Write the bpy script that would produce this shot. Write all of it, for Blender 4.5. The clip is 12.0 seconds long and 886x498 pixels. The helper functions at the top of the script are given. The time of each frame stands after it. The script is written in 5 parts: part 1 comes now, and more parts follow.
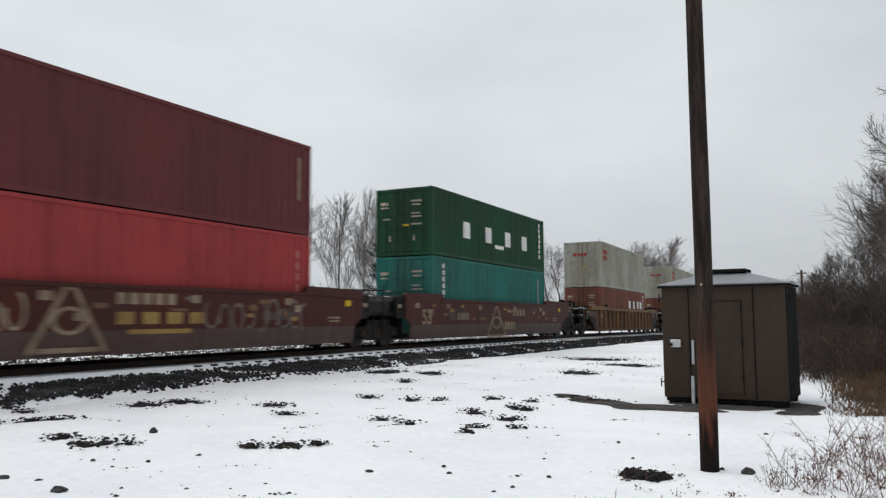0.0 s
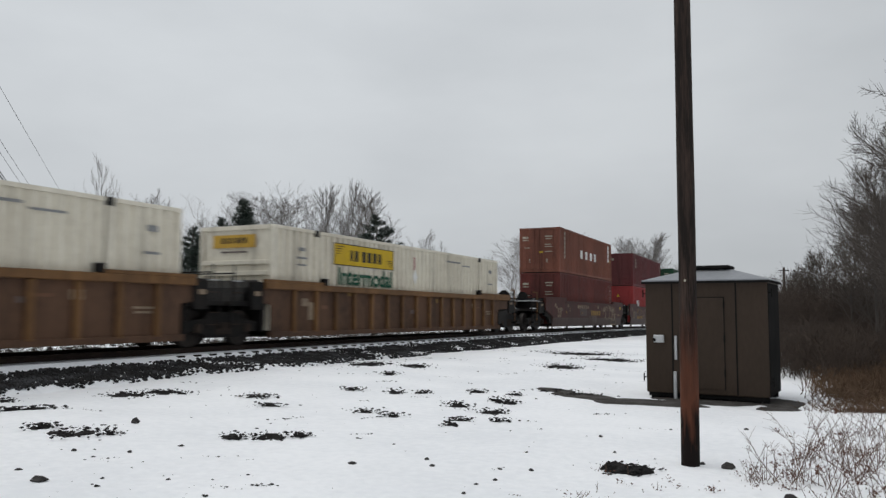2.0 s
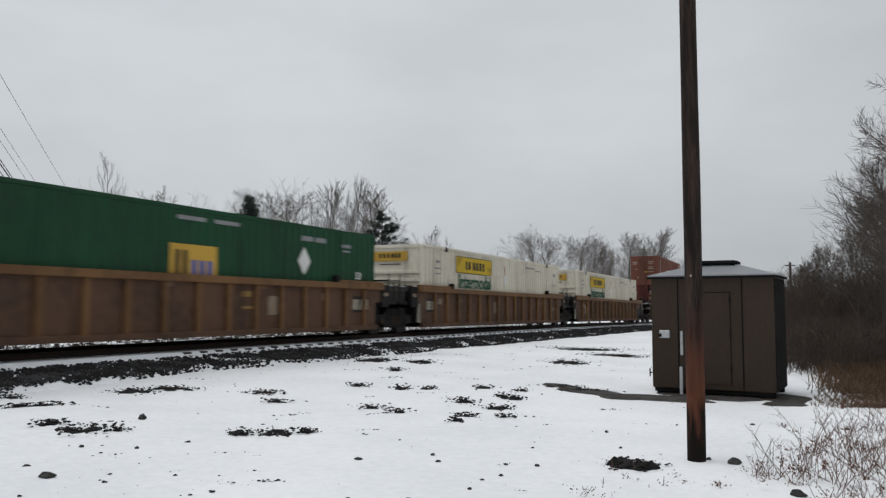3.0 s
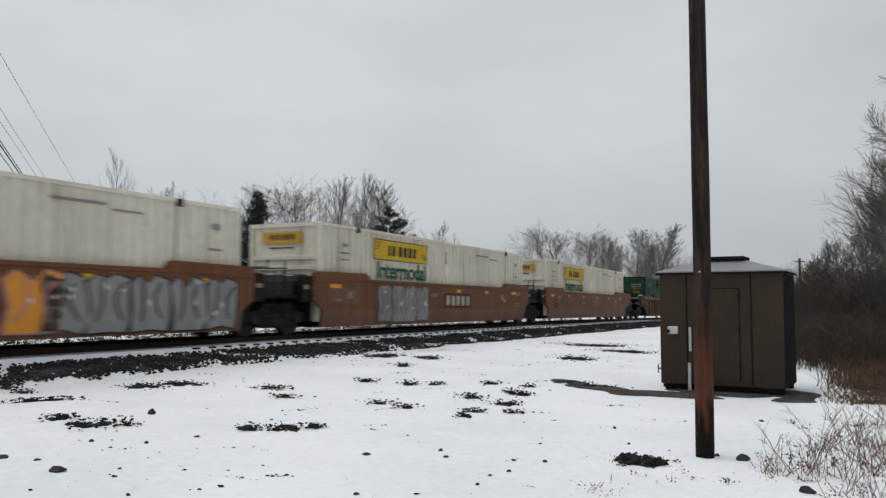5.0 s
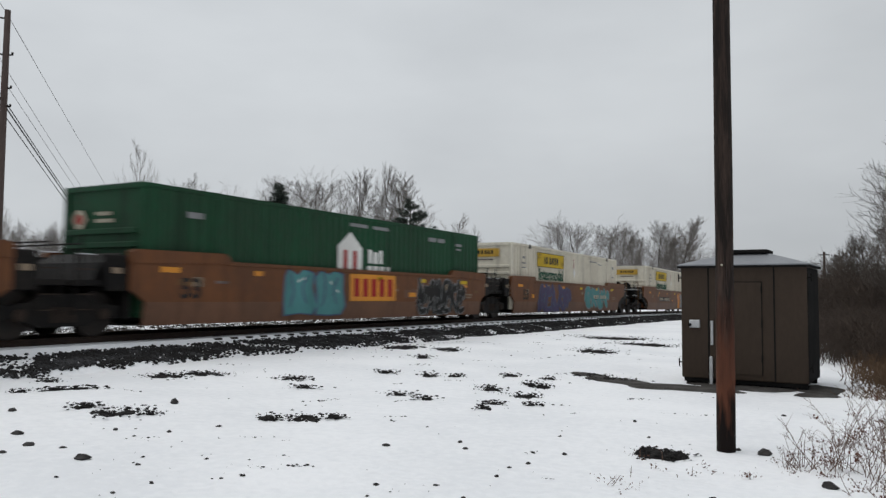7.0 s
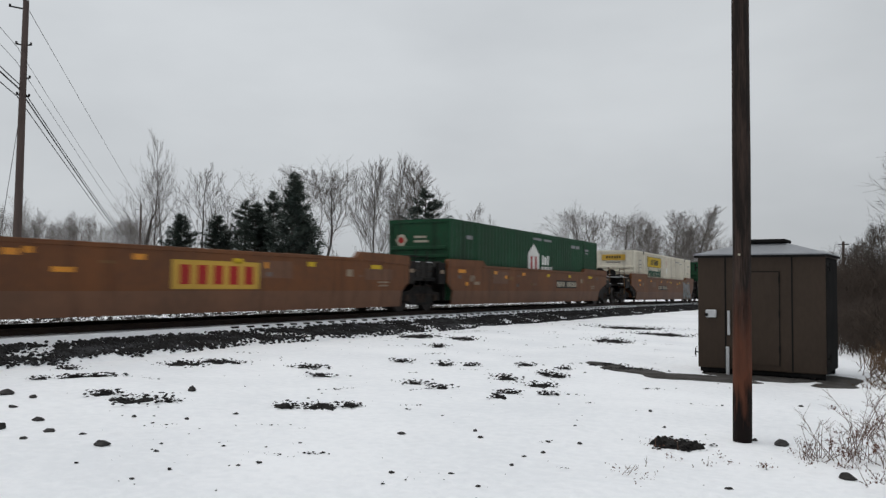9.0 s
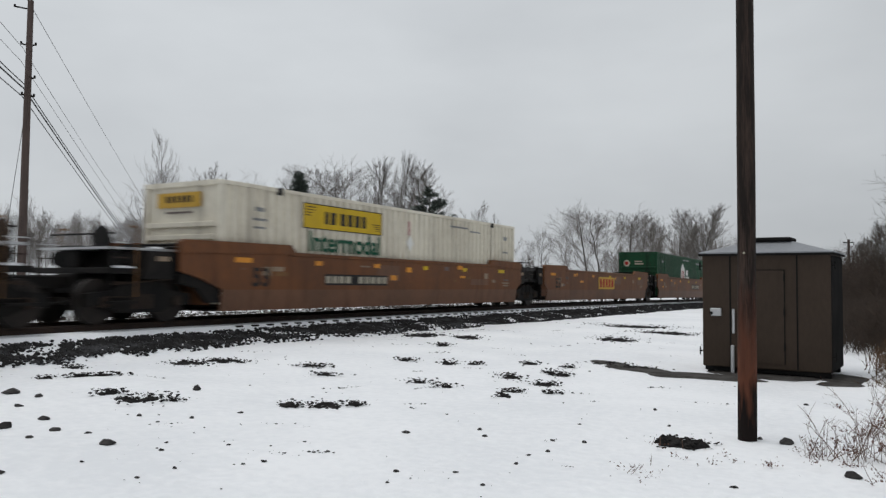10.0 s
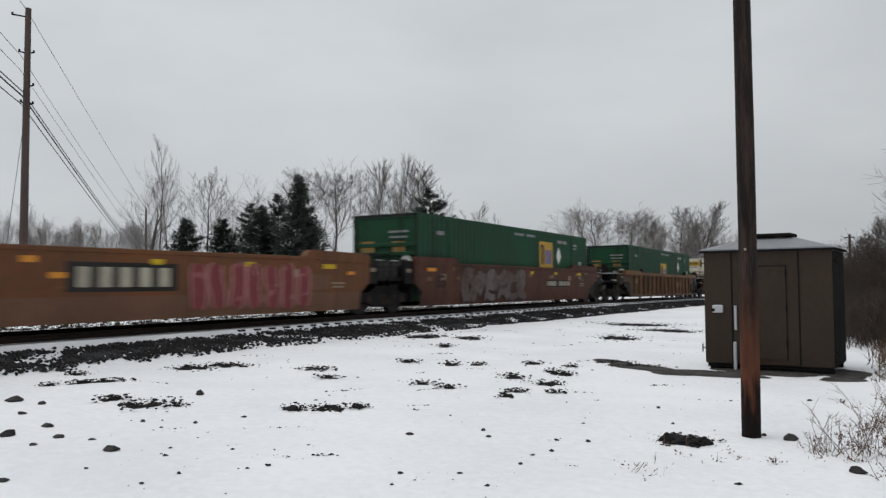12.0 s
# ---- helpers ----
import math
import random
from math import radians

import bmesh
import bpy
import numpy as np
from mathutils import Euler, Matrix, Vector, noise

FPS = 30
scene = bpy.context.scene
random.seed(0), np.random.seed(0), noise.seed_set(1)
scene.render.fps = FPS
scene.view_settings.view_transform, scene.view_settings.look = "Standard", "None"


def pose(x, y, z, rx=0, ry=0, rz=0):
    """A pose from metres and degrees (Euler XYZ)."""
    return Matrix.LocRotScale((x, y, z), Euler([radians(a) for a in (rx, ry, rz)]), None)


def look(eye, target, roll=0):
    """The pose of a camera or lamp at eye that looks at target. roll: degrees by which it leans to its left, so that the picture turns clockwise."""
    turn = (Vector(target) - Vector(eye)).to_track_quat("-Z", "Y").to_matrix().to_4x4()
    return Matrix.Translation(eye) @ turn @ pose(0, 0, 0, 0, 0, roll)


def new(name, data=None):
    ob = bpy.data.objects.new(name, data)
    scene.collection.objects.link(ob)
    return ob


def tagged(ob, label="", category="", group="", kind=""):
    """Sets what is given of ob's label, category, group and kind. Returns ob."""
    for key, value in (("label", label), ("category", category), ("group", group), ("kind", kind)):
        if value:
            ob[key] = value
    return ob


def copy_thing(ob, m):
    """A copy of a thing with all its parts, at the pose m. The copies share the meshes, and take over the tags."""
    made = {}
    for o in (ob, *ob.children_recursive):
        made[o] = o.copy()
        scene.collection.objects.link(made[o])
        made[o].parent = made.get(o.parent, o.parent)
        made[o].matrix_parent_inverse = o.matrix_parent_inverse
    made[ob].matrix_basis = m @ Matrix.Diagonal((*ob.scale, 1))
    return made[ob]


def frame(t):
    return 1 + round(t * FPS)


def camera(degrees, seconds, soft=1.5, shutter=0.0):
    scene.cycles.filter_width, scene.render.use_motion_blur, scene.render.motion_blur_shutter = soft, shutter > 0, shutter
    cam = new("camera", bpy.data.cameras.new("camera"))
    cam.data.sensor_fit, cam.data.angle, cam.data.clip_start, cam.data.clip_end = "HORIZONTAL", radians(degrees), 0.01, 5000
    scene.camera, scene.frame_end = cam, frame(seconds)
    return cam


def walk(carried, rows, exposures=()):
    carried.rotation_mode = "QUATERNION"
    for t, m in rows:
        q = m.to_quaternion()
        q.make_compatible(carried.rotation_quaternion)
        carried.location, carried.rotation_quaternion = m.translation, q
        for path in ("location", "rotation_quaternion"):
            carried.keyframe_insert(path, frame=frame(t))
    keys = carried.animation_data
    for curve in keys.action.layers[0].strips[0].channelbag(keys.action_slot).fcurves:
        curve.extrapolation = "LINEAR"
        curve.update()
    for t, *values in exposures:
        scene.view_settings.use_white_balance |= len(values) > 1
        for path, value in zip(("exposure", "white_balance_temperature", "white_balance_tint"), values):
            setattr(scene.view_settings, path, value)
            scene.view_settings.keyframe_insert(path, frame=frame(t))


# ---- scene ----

# ---------- camera ----------
cam = camera(59.2, 12.0, soft=1.35, shutter=0.22)
EYE = (0.0, 0.0, 1.6)
TURNS = [(0, 27.55, 4.99, .45), (.5, 26.77, 5.11, .36), (1, 26.23, 5.17, .24), (1.5, 26.27, 4.81, .01), (2, 26.44, 4.48, -.18),
         (2.5, 26.61, 4.19, -.19), (3, 26.84, 4.18, -.03), (5, 27.42, 3.87, -.09), (5.5, 27.30, 3.82, -.09), (6, 27.42, 3.78, -.07),
         (6.5, 27.89, 3.78, -.40), (7, 28.88, 3.29, -.37), (9, 30.00, 2.49, -.49), (9.5, 30.25, 2.42, -.52), (10, 30.31, 2.40, -.40),
         (10.5, 30.34, 2.67, -.03), (11, 29.46, 3.18, .30), (11.5, 29.20, 3.02, .38), (12, 30.41, 2.48, .48)]
walk(cam, [(t, pose(*EYE, 90 + p, r, y)) for t, y, p, r in TURNS], [(0, .25), (.5, .27), (1, .20), (1.5, .13), (2, .02), (2.5, 0), (5, .02), (12, 0)])

# ---------- world and sun: a closed grey winter sky ----------
world = bpy.data.worlds.new("overcast")
scene.world = world
world.use_nodes = True
nt = world.node_tree
bg = nt.nodes["Background"]
sky = nt.nodes.new("ShaderNodeTexSky")
sky.sky_type, sky.sun_disc, sky.sun_elevation, sky.sun_rotation = "NISHITA", False, radians(68), radians(288)
grey = nt.nodes.new("ShaderNodeHueSaturation")
grey.inputs["Saturation"].default_value, grey.inputs["Value"].default_value = .12, .1
nt.links.new(sky.outputs[0], grey.inputs["Color"])
tc = nt.nodes.new("ShaderNodeTexCoord")
mp = nt.nodes.new("ShaderNodeMapping")
mp.inputs["Scale"].default_value = (1, 1, 2.6)
nt.links.new(tc.outputs["Generated"], mp.inputs[0])
cl = nt.nodes.new("ShaderNodeTexNoise")
cl.inputs["Scale"].default_value, cl.inputs["Detail"].default_value, cl.inputs["Roughness"].default_value = 1.7, 5, .5
nt.links.new(mp.outputs[0], cl.inputs["Vector"])
ramp = nt.nodes.new("ShaderNodeValToRGB")
ramp.color_ramp.elements[0].position, ramp.color_ramp.elements[0].color = .3, (.485, .515, .545, 1)
ramp.color_ramp.elements[1].position, ramp.color_ramp.elements[1].color = .72, (.665, .70, .73, 1)
nt.links.new(cl.outputs[0], ramp.inputs[0])
mixs = nt.nodes.new("ShaderNodeMixRGB")
mixs.inputs[0].default_value = .88
nt.links.new(grey.outputs[0], mixs.inputs[1])
nt.links.new(ramp.outputs[0], mixs.inputs[2])
sep = nt.nodes.new("ShaderNodeSeparateXYZ")
nt.links.new(tc.outputs["Generated"], sep.inputs[0])
last = mixs.outputs[0]
for axis, lo, hi, a, b in (("Z", 0, .4, .88, 1.03), ("X", -.55, .05, 1.01, .865)):
    grad = nt.nodes.new("ShaderNodeMapRange")
    grad.inputs[1].default_value, grad.inputs[2].default_value, grad.inputs[3].default_value, grad.inputs[4].default_value = lo, hi, a, b
    nt.links.new(sep.outputs[axis], grad.inputs[0])
    mul = nt.nodes.new("ShaderNodeMixRGB")
    mul.blend_type, mul.inputs[0].default_value = "MULTIPLY", 1
    nt.links.new(last, mul.inputs[1])
    nt.links.new(grad.outputs[0], mul.inputs[2])
    last = mul.outputs[0]
nt.links.new(last, bg.inputs[0])
bg.inputs[1].default_value = 1.03

sun = new("sun", bpy.data.lights.new("sun", "SUN"))
sun.data.energy, sun.data.angle, sun.data.color = 1.05, radians(50), (1, .98, .95)
sun.matrix_basis = look((0, 0, 0), (.38, .12, -1))


# ---------- materials ----------
def link(m, a, b):
    m.node_tree.links.new(a, b)


def surface(name, base, dark, rough=.6, metal=0.0, big=.8, fine=14.0, amount=.5, bump=.02, stretch=(1, 1, 1), spec=.12, edge=(.42, .62)):
    """Two-scale worn surface: base colour, patches of dark, fine grain in the relief."""
    m = bpy.data.materials.new(name)
    m.use_nodes = True
    n = m.node_tree.nodes
    b = n["Principled BSDF"]
    b.inputs["Roughness"].default_value, b.inputs["Metallic"].default_value = rough, metal
    b.inputs["Specular IOR Level"].default_value = spec
    t = n.new("ShaderNodeTexCoord")
    mp = n.new("ShaderNodeMapping")
    mp.inputs["Scale"].default_value = stretch
    link(m, t.outputs["Object"], mp.inputs[0])
    n1, n2 = n.new("ShaderNodeTexNoise"), n.new("ShaderNodeTexNoise")
    n1.inputs["Scale"].default_value, n1.inputs["Detail"].default_value = big, 6
    n2.inputs["Scale"].default_value, n2.inputs["Detail"].default_value = fine, 4
    for k in (n1, n2):
        link(m, mp.outputs[0], k.inputs["Vector"])
    add = n.new("ShaderNodeMath")
    add.operation = "MULTIPLY_ADD"
    add.inputs[1].default_value = .35
    link(m, n2.outputs[0], add.inputs[0])
    sub = n.new("ShaderNodeMath")
    sub.operation = "MULTIPLY"
    sub.inputs[1].default_value = .65
    link(m, n1.outputs[0], sub.inputs[0])
    link(m, sub.outputs[0], add.inputs[2])
    r = n.new("ShaderNodeMapRange")
    r.inputs[1].default_value, r.inputs[2].default_value, r.inputs[4].default_value = edge[0], edge[1], amount
    link(m, add.outputs[0], r.inputs[0])
    mix = n.new("ShaderNodeMixRGB")
    mix.inputs[1].default_value, mix.inputs[2].default_value = (*base, 1), (*dark, 1)
    link(m, r.outputs[0], mix.inputs[0])
    link(m, mix.outputs[0], b.inputs["Base Color"])
    if bump:
        bp = n.new("ShaderNodeBump")
        bp.inputs["Strength"].default_value, bp.inputs["Distance"].default_value = .6, bump
        link(m, n2.outputs[0], bp.inputs["Height"])
        link(m, bp.outputs[0], b.inputs["Normal"])
    return m


def paint(name, base, dirt=(.09, .075, .06), amount=.35, rough=.5):
    """Weathered paint: broad dirt, upright streaks and small chips over the base colour."""
    m = surface(name, base, dirt, rough + .1, 0, .55, 9, min(1, amount * 1.7), .002, (1, 1, .5), .14, (.44, .62))
    n = m.node_tree.nodes
    b = n["Principled BSDF"]
    old = b.inputs["Base Color"].links[0].from_socket
    t = n.new("ShaderNodeTexCoord")
    for scale, stretch, lo, hi, amt, col in ((3.2, (1, 1, .10), .52, .72, .55, tuple(c * .45 for c in dirt)), (26.0, (1, 1, .6), .60, .72, .5, tuple(.5 * c + .5 * d for c, d in zip(dirt, (.12, .06, .035))))):
        mp = n.new("ShaderNodeMapping")
        mp.inputs["Scale"].default_value = stretch
        link(m, t.outputs["Object"], mp.inputs[0])
        k = n.new("ShaderNodeTexNoise")
        k.inputs["Scale"].default_value, k.inputs["Detail"].default_value = scale, 5
        link(m, mp.outputs[0], k.inputs["Vector"])
        r = n.new("ShaderNodeMapRange")
        r.inputs[1].default_value, r.inputs[2].default_value, r.inputs[4].default_value = lo, hi, amt * min(1, amount * 2)
        link(m, k.outputs[0], r.inputs[0])
        mx = n.new("ShaderNodeMixRGB")
        mx.inputs[2].default_value = (*col, 1)
        link(m, r.outputs[0], mx.inputs[0])
        link(m, old, mx.inputs[1])
        old = mx.outputs[0]
    link(m, old, b.inputs["Base Color"])
    return m


SNOW = surface("snow", (.90, .91, .93), (.74, .76, .79), .75, 0, .40, 9, .6, .03, spec=.25)
GRIT = surface("dark_grit", (.016, .015, .015), (.05, .047, .044), .9, 0, 5, 40, .6, .02)
BALLAST = surface("ballast_stone", (.022, .021, .021), (.085, .085, .09), .85, 0, 2.5, 22, .7, .01, edge=(.5, .62))
STONE = surface("wet_stone", (.026, .024, .024), (.06, .056, .054), .6, 0, 6, 40, .6, .01)
MUD = surface("thawed_gravel_and_shadow", (.045, .041, .038), (.11, .105, .10), .9, 0, 3, 30, .6, .02)
TIE = surface("creosoted_timber", (.022, .019, .017), (.06, .053, .048), .85, 0, 3, 30, .5, .01, (1, 6, 6))
RAIL = surface("rusty_rail_steel", (.035, .027, .024), (.07, .045, .033), .6, .6, 5, 40, .5, .002)
BLACK = surface("grimy_black_steel", (.010, .0095, .0095), (.026, .022, .019), .6, .2, 2, 18, .6, .003)
WHEEL = surface("wheel_steel", (.016, .015, .014), (.034, .027, .022), .5, .5, 3, 20, .5, .002)
GRIME = surface("rusty_grime", (.045, .032, .025), (.02, .017, .015), .8, 0, 4, 25, .6, .004)
TREAD = surface("worn_wheel_face", (.030, .027, .026), (.05, .04, .034), .5, .5, 5, 25, .6, .002)
CAR_TAN = paint("sunburnt_orange_brown_paint", (.168, .068, .029), (.095, .047, .028), .45, .42)
CAR_RUSTY = paint("grimy_red_brown_paint", (.105, .040, .025), (.05, .026, .019), .55, .5)
CAR_RIB = paint("faded_ochre_brown_paint", (.125, .070, .044), (.062, .038, .027), .55, .55)
CAR_CHORD = paint("ochre_chord_paint", (.20, .105, .045), (.10, .056, .030), .5, .5)
CAR_WINE = paint("dark_wine_brown_paint", (.070, .017, .014), (.042, .020, .016), .5, .42)
# sill colours, paler and greyer than the side plates above them
CAR_PALETAN = paint("paler_tan_sill_paint", (.175, .088, .053), (.115, .065, .043), .5, .4)
CAR_GREYED = paint("greyed_lower_sill_paint", (.090, .060, .053), (.062, .038, .033), .5, .4)
C_WHITE = paint("off_white_container_paint", (.74, .695, .585), (.52, .47, .38), .34, .45)
C_GREEN = paint("deep_green_container_paint", (.012, .066, .030), (.017, .042, .023), .45, .42)
C_UGREEN = paint("bottle_green_container_paint", (.012, .064, .030), (.016, .036, .022), .45, .45)
C_TEAL = paint("teal_container_paint", (.022, .16, .135), (.033, .085, .07), .4, .45)
C_MAROON = paint("maroon_container_paint", (.122, .032, .034), (.082, .030, .030), .4, .5)
C_RED = paint("signal_red_container_paint", (.33, .046, .046), (.24, .040, .040), .45, .5)
C_RUST = paint("faded_brown_red_container_paint", (.21, .082, .056), (.13, .055, .040), .5, .55)
C_DULLRED = paint("dull_red_container_paint", (.145, .040, .034), (.085, .030, .026), .5, .5)
C_GREY = paint("warm_grey_container_paint", (.36, .36, .31), (.22, .20, .155), .4, .5)
GASKET = surface("dark_seam", (.02, .02, .02), (.04, .04, .04), .7, 0, 3, 20, .5, 0)
M_WHITE = paint("white_marking", (.78, .78, .75), (.5, .48, .45), .3, .5)
M_YELLOW = paint("yellow_marking", (.62, .42, .02), (.42, .28, .04), .3, .5)
M_PANEL = paint("ochre_yellow_panel", (.55, .34, .06), (.40, .24, .05), .3, .5)
M_ORANGE = paint("orange_marking", (.72, .30, .04), (.5, .2, .05), .35, .5)
M_BLACK = paint("black_marking", (.018, .018, .018), (.05, .045, .04), .3, .5)
M_GREENWORD = paint("green_marking", (.008, .075, .042), (.02, .09, .055), .3, .5)
M_RED = paint("red_marking", (.36, .026, .022), (.24, .035, .03), .3, .5)
M_BLUE = paint("blue_marking", (.06, .10, .36), (.1, .12, .3), .3, .5)
S_SILVER = paint("silver_spray", (.27, .275, .28), (.17, .17, .17), .4, .5)
S_BLUEGREY = paint("blue_grey_spray", (.09, .12, .2), (.06, .08, .13), .4, .5)
S_TEALDARK = paint("dark_teal_spray", (.02, .08, .08), (.03, .06, .06), .4, .5)
S_TEAL = paint("turquoise_spray", (.09, .27, .27), (.07, .17, .18), .4, .5)
S_PINKDARK = paint("wine_pink_spray", (.22, .055, .06), (.14, .04, .04), .4, .5)
S_PINK = paint("dusky_pink_spray", (.46, .22, .21), (.30, .13, .12), .4, .5)
S_VIOLET = paint("violet_spray", (.085, .07, .14), (.06, .05, .09), .4, .5)
S_BONE = paint("bone_white_marking", (.46, .42, .33), (.28, .25, .2), .5, .6)
S_OCHRE = paint("faded_ochre_chalk", (.34, .22, .07), (.2, .12, .05), .6, .6)
S_GREYCHALK = paint("faded_grey_chalk", (.17, .14, .13), (.09, .06, .05), .7, .6)
S_CREAM = paint("faded_cream_chalk", (.30, .235, .165), (.17, .12, .09), .6, .6)
HUT = surface("dark_brown_hut_paint", (.048, .034, .025), (.032, .0235, .0175), .55, 0, 1.2, 18, .6, .003, (1, 1, .4))
HUT_ROOF = surface("grey_roof_sheet", (.30, .31, .33), (.20, .21, .22), .5, .3, 1.5, 18, .5, .003)
# black for the hut's trim, and for the shade on its right side
HUT_DARK = surface("black_hut_trim_and_shade", (.012, .012, .012), (.024, .022, .021), .85, 0, 2, 20, .5, .002, spec=.03)
GALV = surface("galvanised_steel", (.52, .53, .54), (.36, .36, .36), .45, .5, 4, 25, .5, .002)
BARK = surface("grey_bark", (.095, .086, .079), (.06, .054, .050), .9, 0, 2, 20, .5, .01)
# twigs paled so that distance haze is in their colour
HAZED_TWIG = surface("haze_paled_twigs", (.15, .136, .127), (.20, .18, .167), .9, 0, 1, 12, .5, 0)
# darker twig copy for near trees, without the haze put into the far ones
NEAR_TREE_TWIG = surface("unhazed_twig_copy", (.085, .073, .065), (.12, .102, .09), .9, 0, 1, 12, .5, 0)
THICKET = surface("brown_thicket", (.050, .039, .033), (.085, .064, .05), .9, 0, .5, 8, .6, 0)
# dark needles lightened: the haze over far conifers is painted in
HAZED_NEEDLE = surface("hazed_dark_needles", (.068, .088, .078), (.10, .118, .098), .8, 0, .9, 9, .6, 0)
STRAW = surface("dead_grass", (.12, .078, .05), (.075, .05, .034), .9, 0, .8, 10, .6, 0)
SHRUB = surface("tan_shrub_twigs", (.12, .074, .056), (.17, .115, .09), .9, 0, 1.5, 12, .5, 0)
RUSSET = surface("russet_dead_leaves", (.13, .062, .045), (.08, .04, .03), .9, 0, 3, 20, .6, 0)
WIRE = surface("black_cable", (.03, .03, .032), (.05, .05, .05), .6, 0, 1, 10, .3, 0)
POLE_GREY = surface("weathered_pole_timber", (.10, .075, .068), (.06, .048, .043), .85, 0, 2, 22, .6, .008, (3, 3, .3))


def pole_material():
    """Stained pole: black-brown above, bare reddish wood low down, tar at the foot, with ragged borders."""
    m = surface("stained_pole_timber", (.018, .014, .0125), (.075, .050, .040), .8, 0, 2.4, 16, .8, .018, (6, 6, .45), edge=(.46, .66))
    n = m.node_tree.nodes
    b = n["Principled BSDF"]
    old = b.inputs["Base Color"].links[0].from_socket
    t = n.new("ShaderNodeTexCoord")
    s = n.new("ShaderNodeSeparateXYZ")
    link(m, t.outputs["Object"], s.inputs[0])
    ns = n.new("ShaderNodeTexNoise")
    ns.inputs["Scale"].default_value = 5
    mp = n.new("ShaderNodeMapping")
    mp.inputs["Scale"].default_value = (3, 3, .5)
    link(m, t.outputs["Object"], mp.inputs[0])
    link(m, mp.outputs[0], ns.inputs["Vector"])
    z = n.new("ShaderNodeMath")
    z.operation = "MULTIPLY_ADD"
    z.inputs[1].default_value = 1.1
    link(m, ns.outputs[0], z.inputs[0])
    link(m, s.outputs["Z"], z.inputs[2])
    last = old
    for lo, hi, flip, col in ((1.30, 2.25, True, (.115, .043, .025)), (.90, 1.22, True, (.006, .006, .006))):
        r = n.new("ShaderNodeMapRange")
        r.inputs[1].default_value, r.inputs[2].default_value = lo, hi
        r.inputs[3].default_value, r.inputs[4].default_value = .95, 0
        link(m, z.outputs[0], r.inputs[0])
        mx = n.new("ShaderNodeMixRGB")
        mx.inputs[2].default_value = (*col, 1)
        link(m, r.outputs[0], mx.inputs[0])
        link(m, last, mx.inputs[1])
        last = mx.outputs[0]
    link(m, last, b.inputs["Base Color"])
    return m


POLE_WOOD = pole_material()


# ---------- mesh helpers ----------
def part(name, bm, material, parent=None, label="", bevel=0.0):
    """Links a bmesh as ONE mesh object, under a thing or a part."""
    if bevel:
        bmesh.ops.bevel(bm, geom=bm.edges[:], offset=bevel, segments=1, affect="EDGES")
    me = bpy.data.meshes.new(name)
    bm.to_mesh(me)
    bm.free()
    me.materials.append(material)
    ob = new(name, me)
    if parent:
        ob.parent = parent
    if label:
        ob["label"] = label
    return ob


def soup(name, verts, faces, material, parent=None, label="", smooth=False):
    me = bpy.data.meshes.new(name)
    me.from_pydata([tuple(v) for v in verts], [], faces)
    me.materials.append(material)
    if smooth:
        me.polygons.foreach_set("use_smooth", [True] * len(me.polygons))
    ob = new(name, me)
    if parent:
        ob.parent = parent
    if label:
        ob["label"] = label
    return ob


def boxes(*spans):
    """A bmesh of boxes (x0, x1, y0, y1, z0, z1)."""
    bm = bmesh.new()
    for s in spans:
        add_box(bm, *s)
    return bm


def add_box(bm, x0, x1, y0, y1, z0, z1):
    v = [bm.verts.new(p) for p in ((x0, y0, z0), (x1, y0, z0), (x1, y1, z0), (x0, y1, z0), (x0, y0, z1), (x1, y0, z1), (x1, y1, z1), (x0, y1, z1))]
    for f in ((0, 3, 2, 1), (4, 5, 6, 7), (0, 1, 5, 4), (1, 2, 6, 5), (2, 3, 7, 6), (3, 0, 4, 7)):
        bm.faces.new([v[i] for i in f])


def add_prism(bm, outline, axis, a, b):
    """Extrudes a 2-d outline along axis 0 or 1 from a to b."""
    def p3(u, w, d):
        return (d, u, w) if axis == 0 else (u, d, w)
    lo = [bm.verts.new(p3(u, w, a)) for u, w in outline]
    hi = [bm.verts.new(p3(u, w, b)) for u, w in outline]
    n = len(outline)
    bm.faces.new(lo[::-1]), bm.faces.new(hi)
    for i in range(n):
        bm.faces.new((lo[i], lo[(i + 1) % n], hi[(i + 1) % n], hi[i]))
    bmesh.ops.recalc_face_normals(bm, faces=bm.faces[:])


def add_tube(bm, a, b, r0, r1=None, n=10):
    a, b = Vector(a), Vector(b)
    r1 = r0 if r1 is None else r1
    d = (b - a).normalized()
    u = d.cross(Vector((0, 0, 1)) if abs(d.z) < .9 else Vector((1, 0, 0))).normalized()
    w = d.cross(u)
    rings = []
    for c, r in ((a, r0), (b, r1)):
        rings.append([bm.verts.new(c + r * (math.cos(k * math.tau / n) * u + math.sin(k * math.tau / n) * w)) for k in range(n)])
    for k in range(n):
        bm.faces.new((rings[0][k], rings[0][(k + 1) % n], rings[1][(k + 1) % n], rings[1][k]))
    bm.faces.new(rings[0][::-1]), bm.faces.new(rings[1])
    bmesh.ops.recalc_face_normals(bm, faces=bm.faces[:])


def tubes(*runs, n=8):
    bm = bmesh.new()
    for a, b, r in runs:
        add_tube(bm, a, b, r, n=n)
    return bm


def smoothstep(a, b, x):
    x = min(1, max(0, (x - a) / (b - a)))
    return x * x * (3 - 2 * x)


# ---------- the line of the track ----------
RAIL_X, RAIL_Z = -14.8, .707


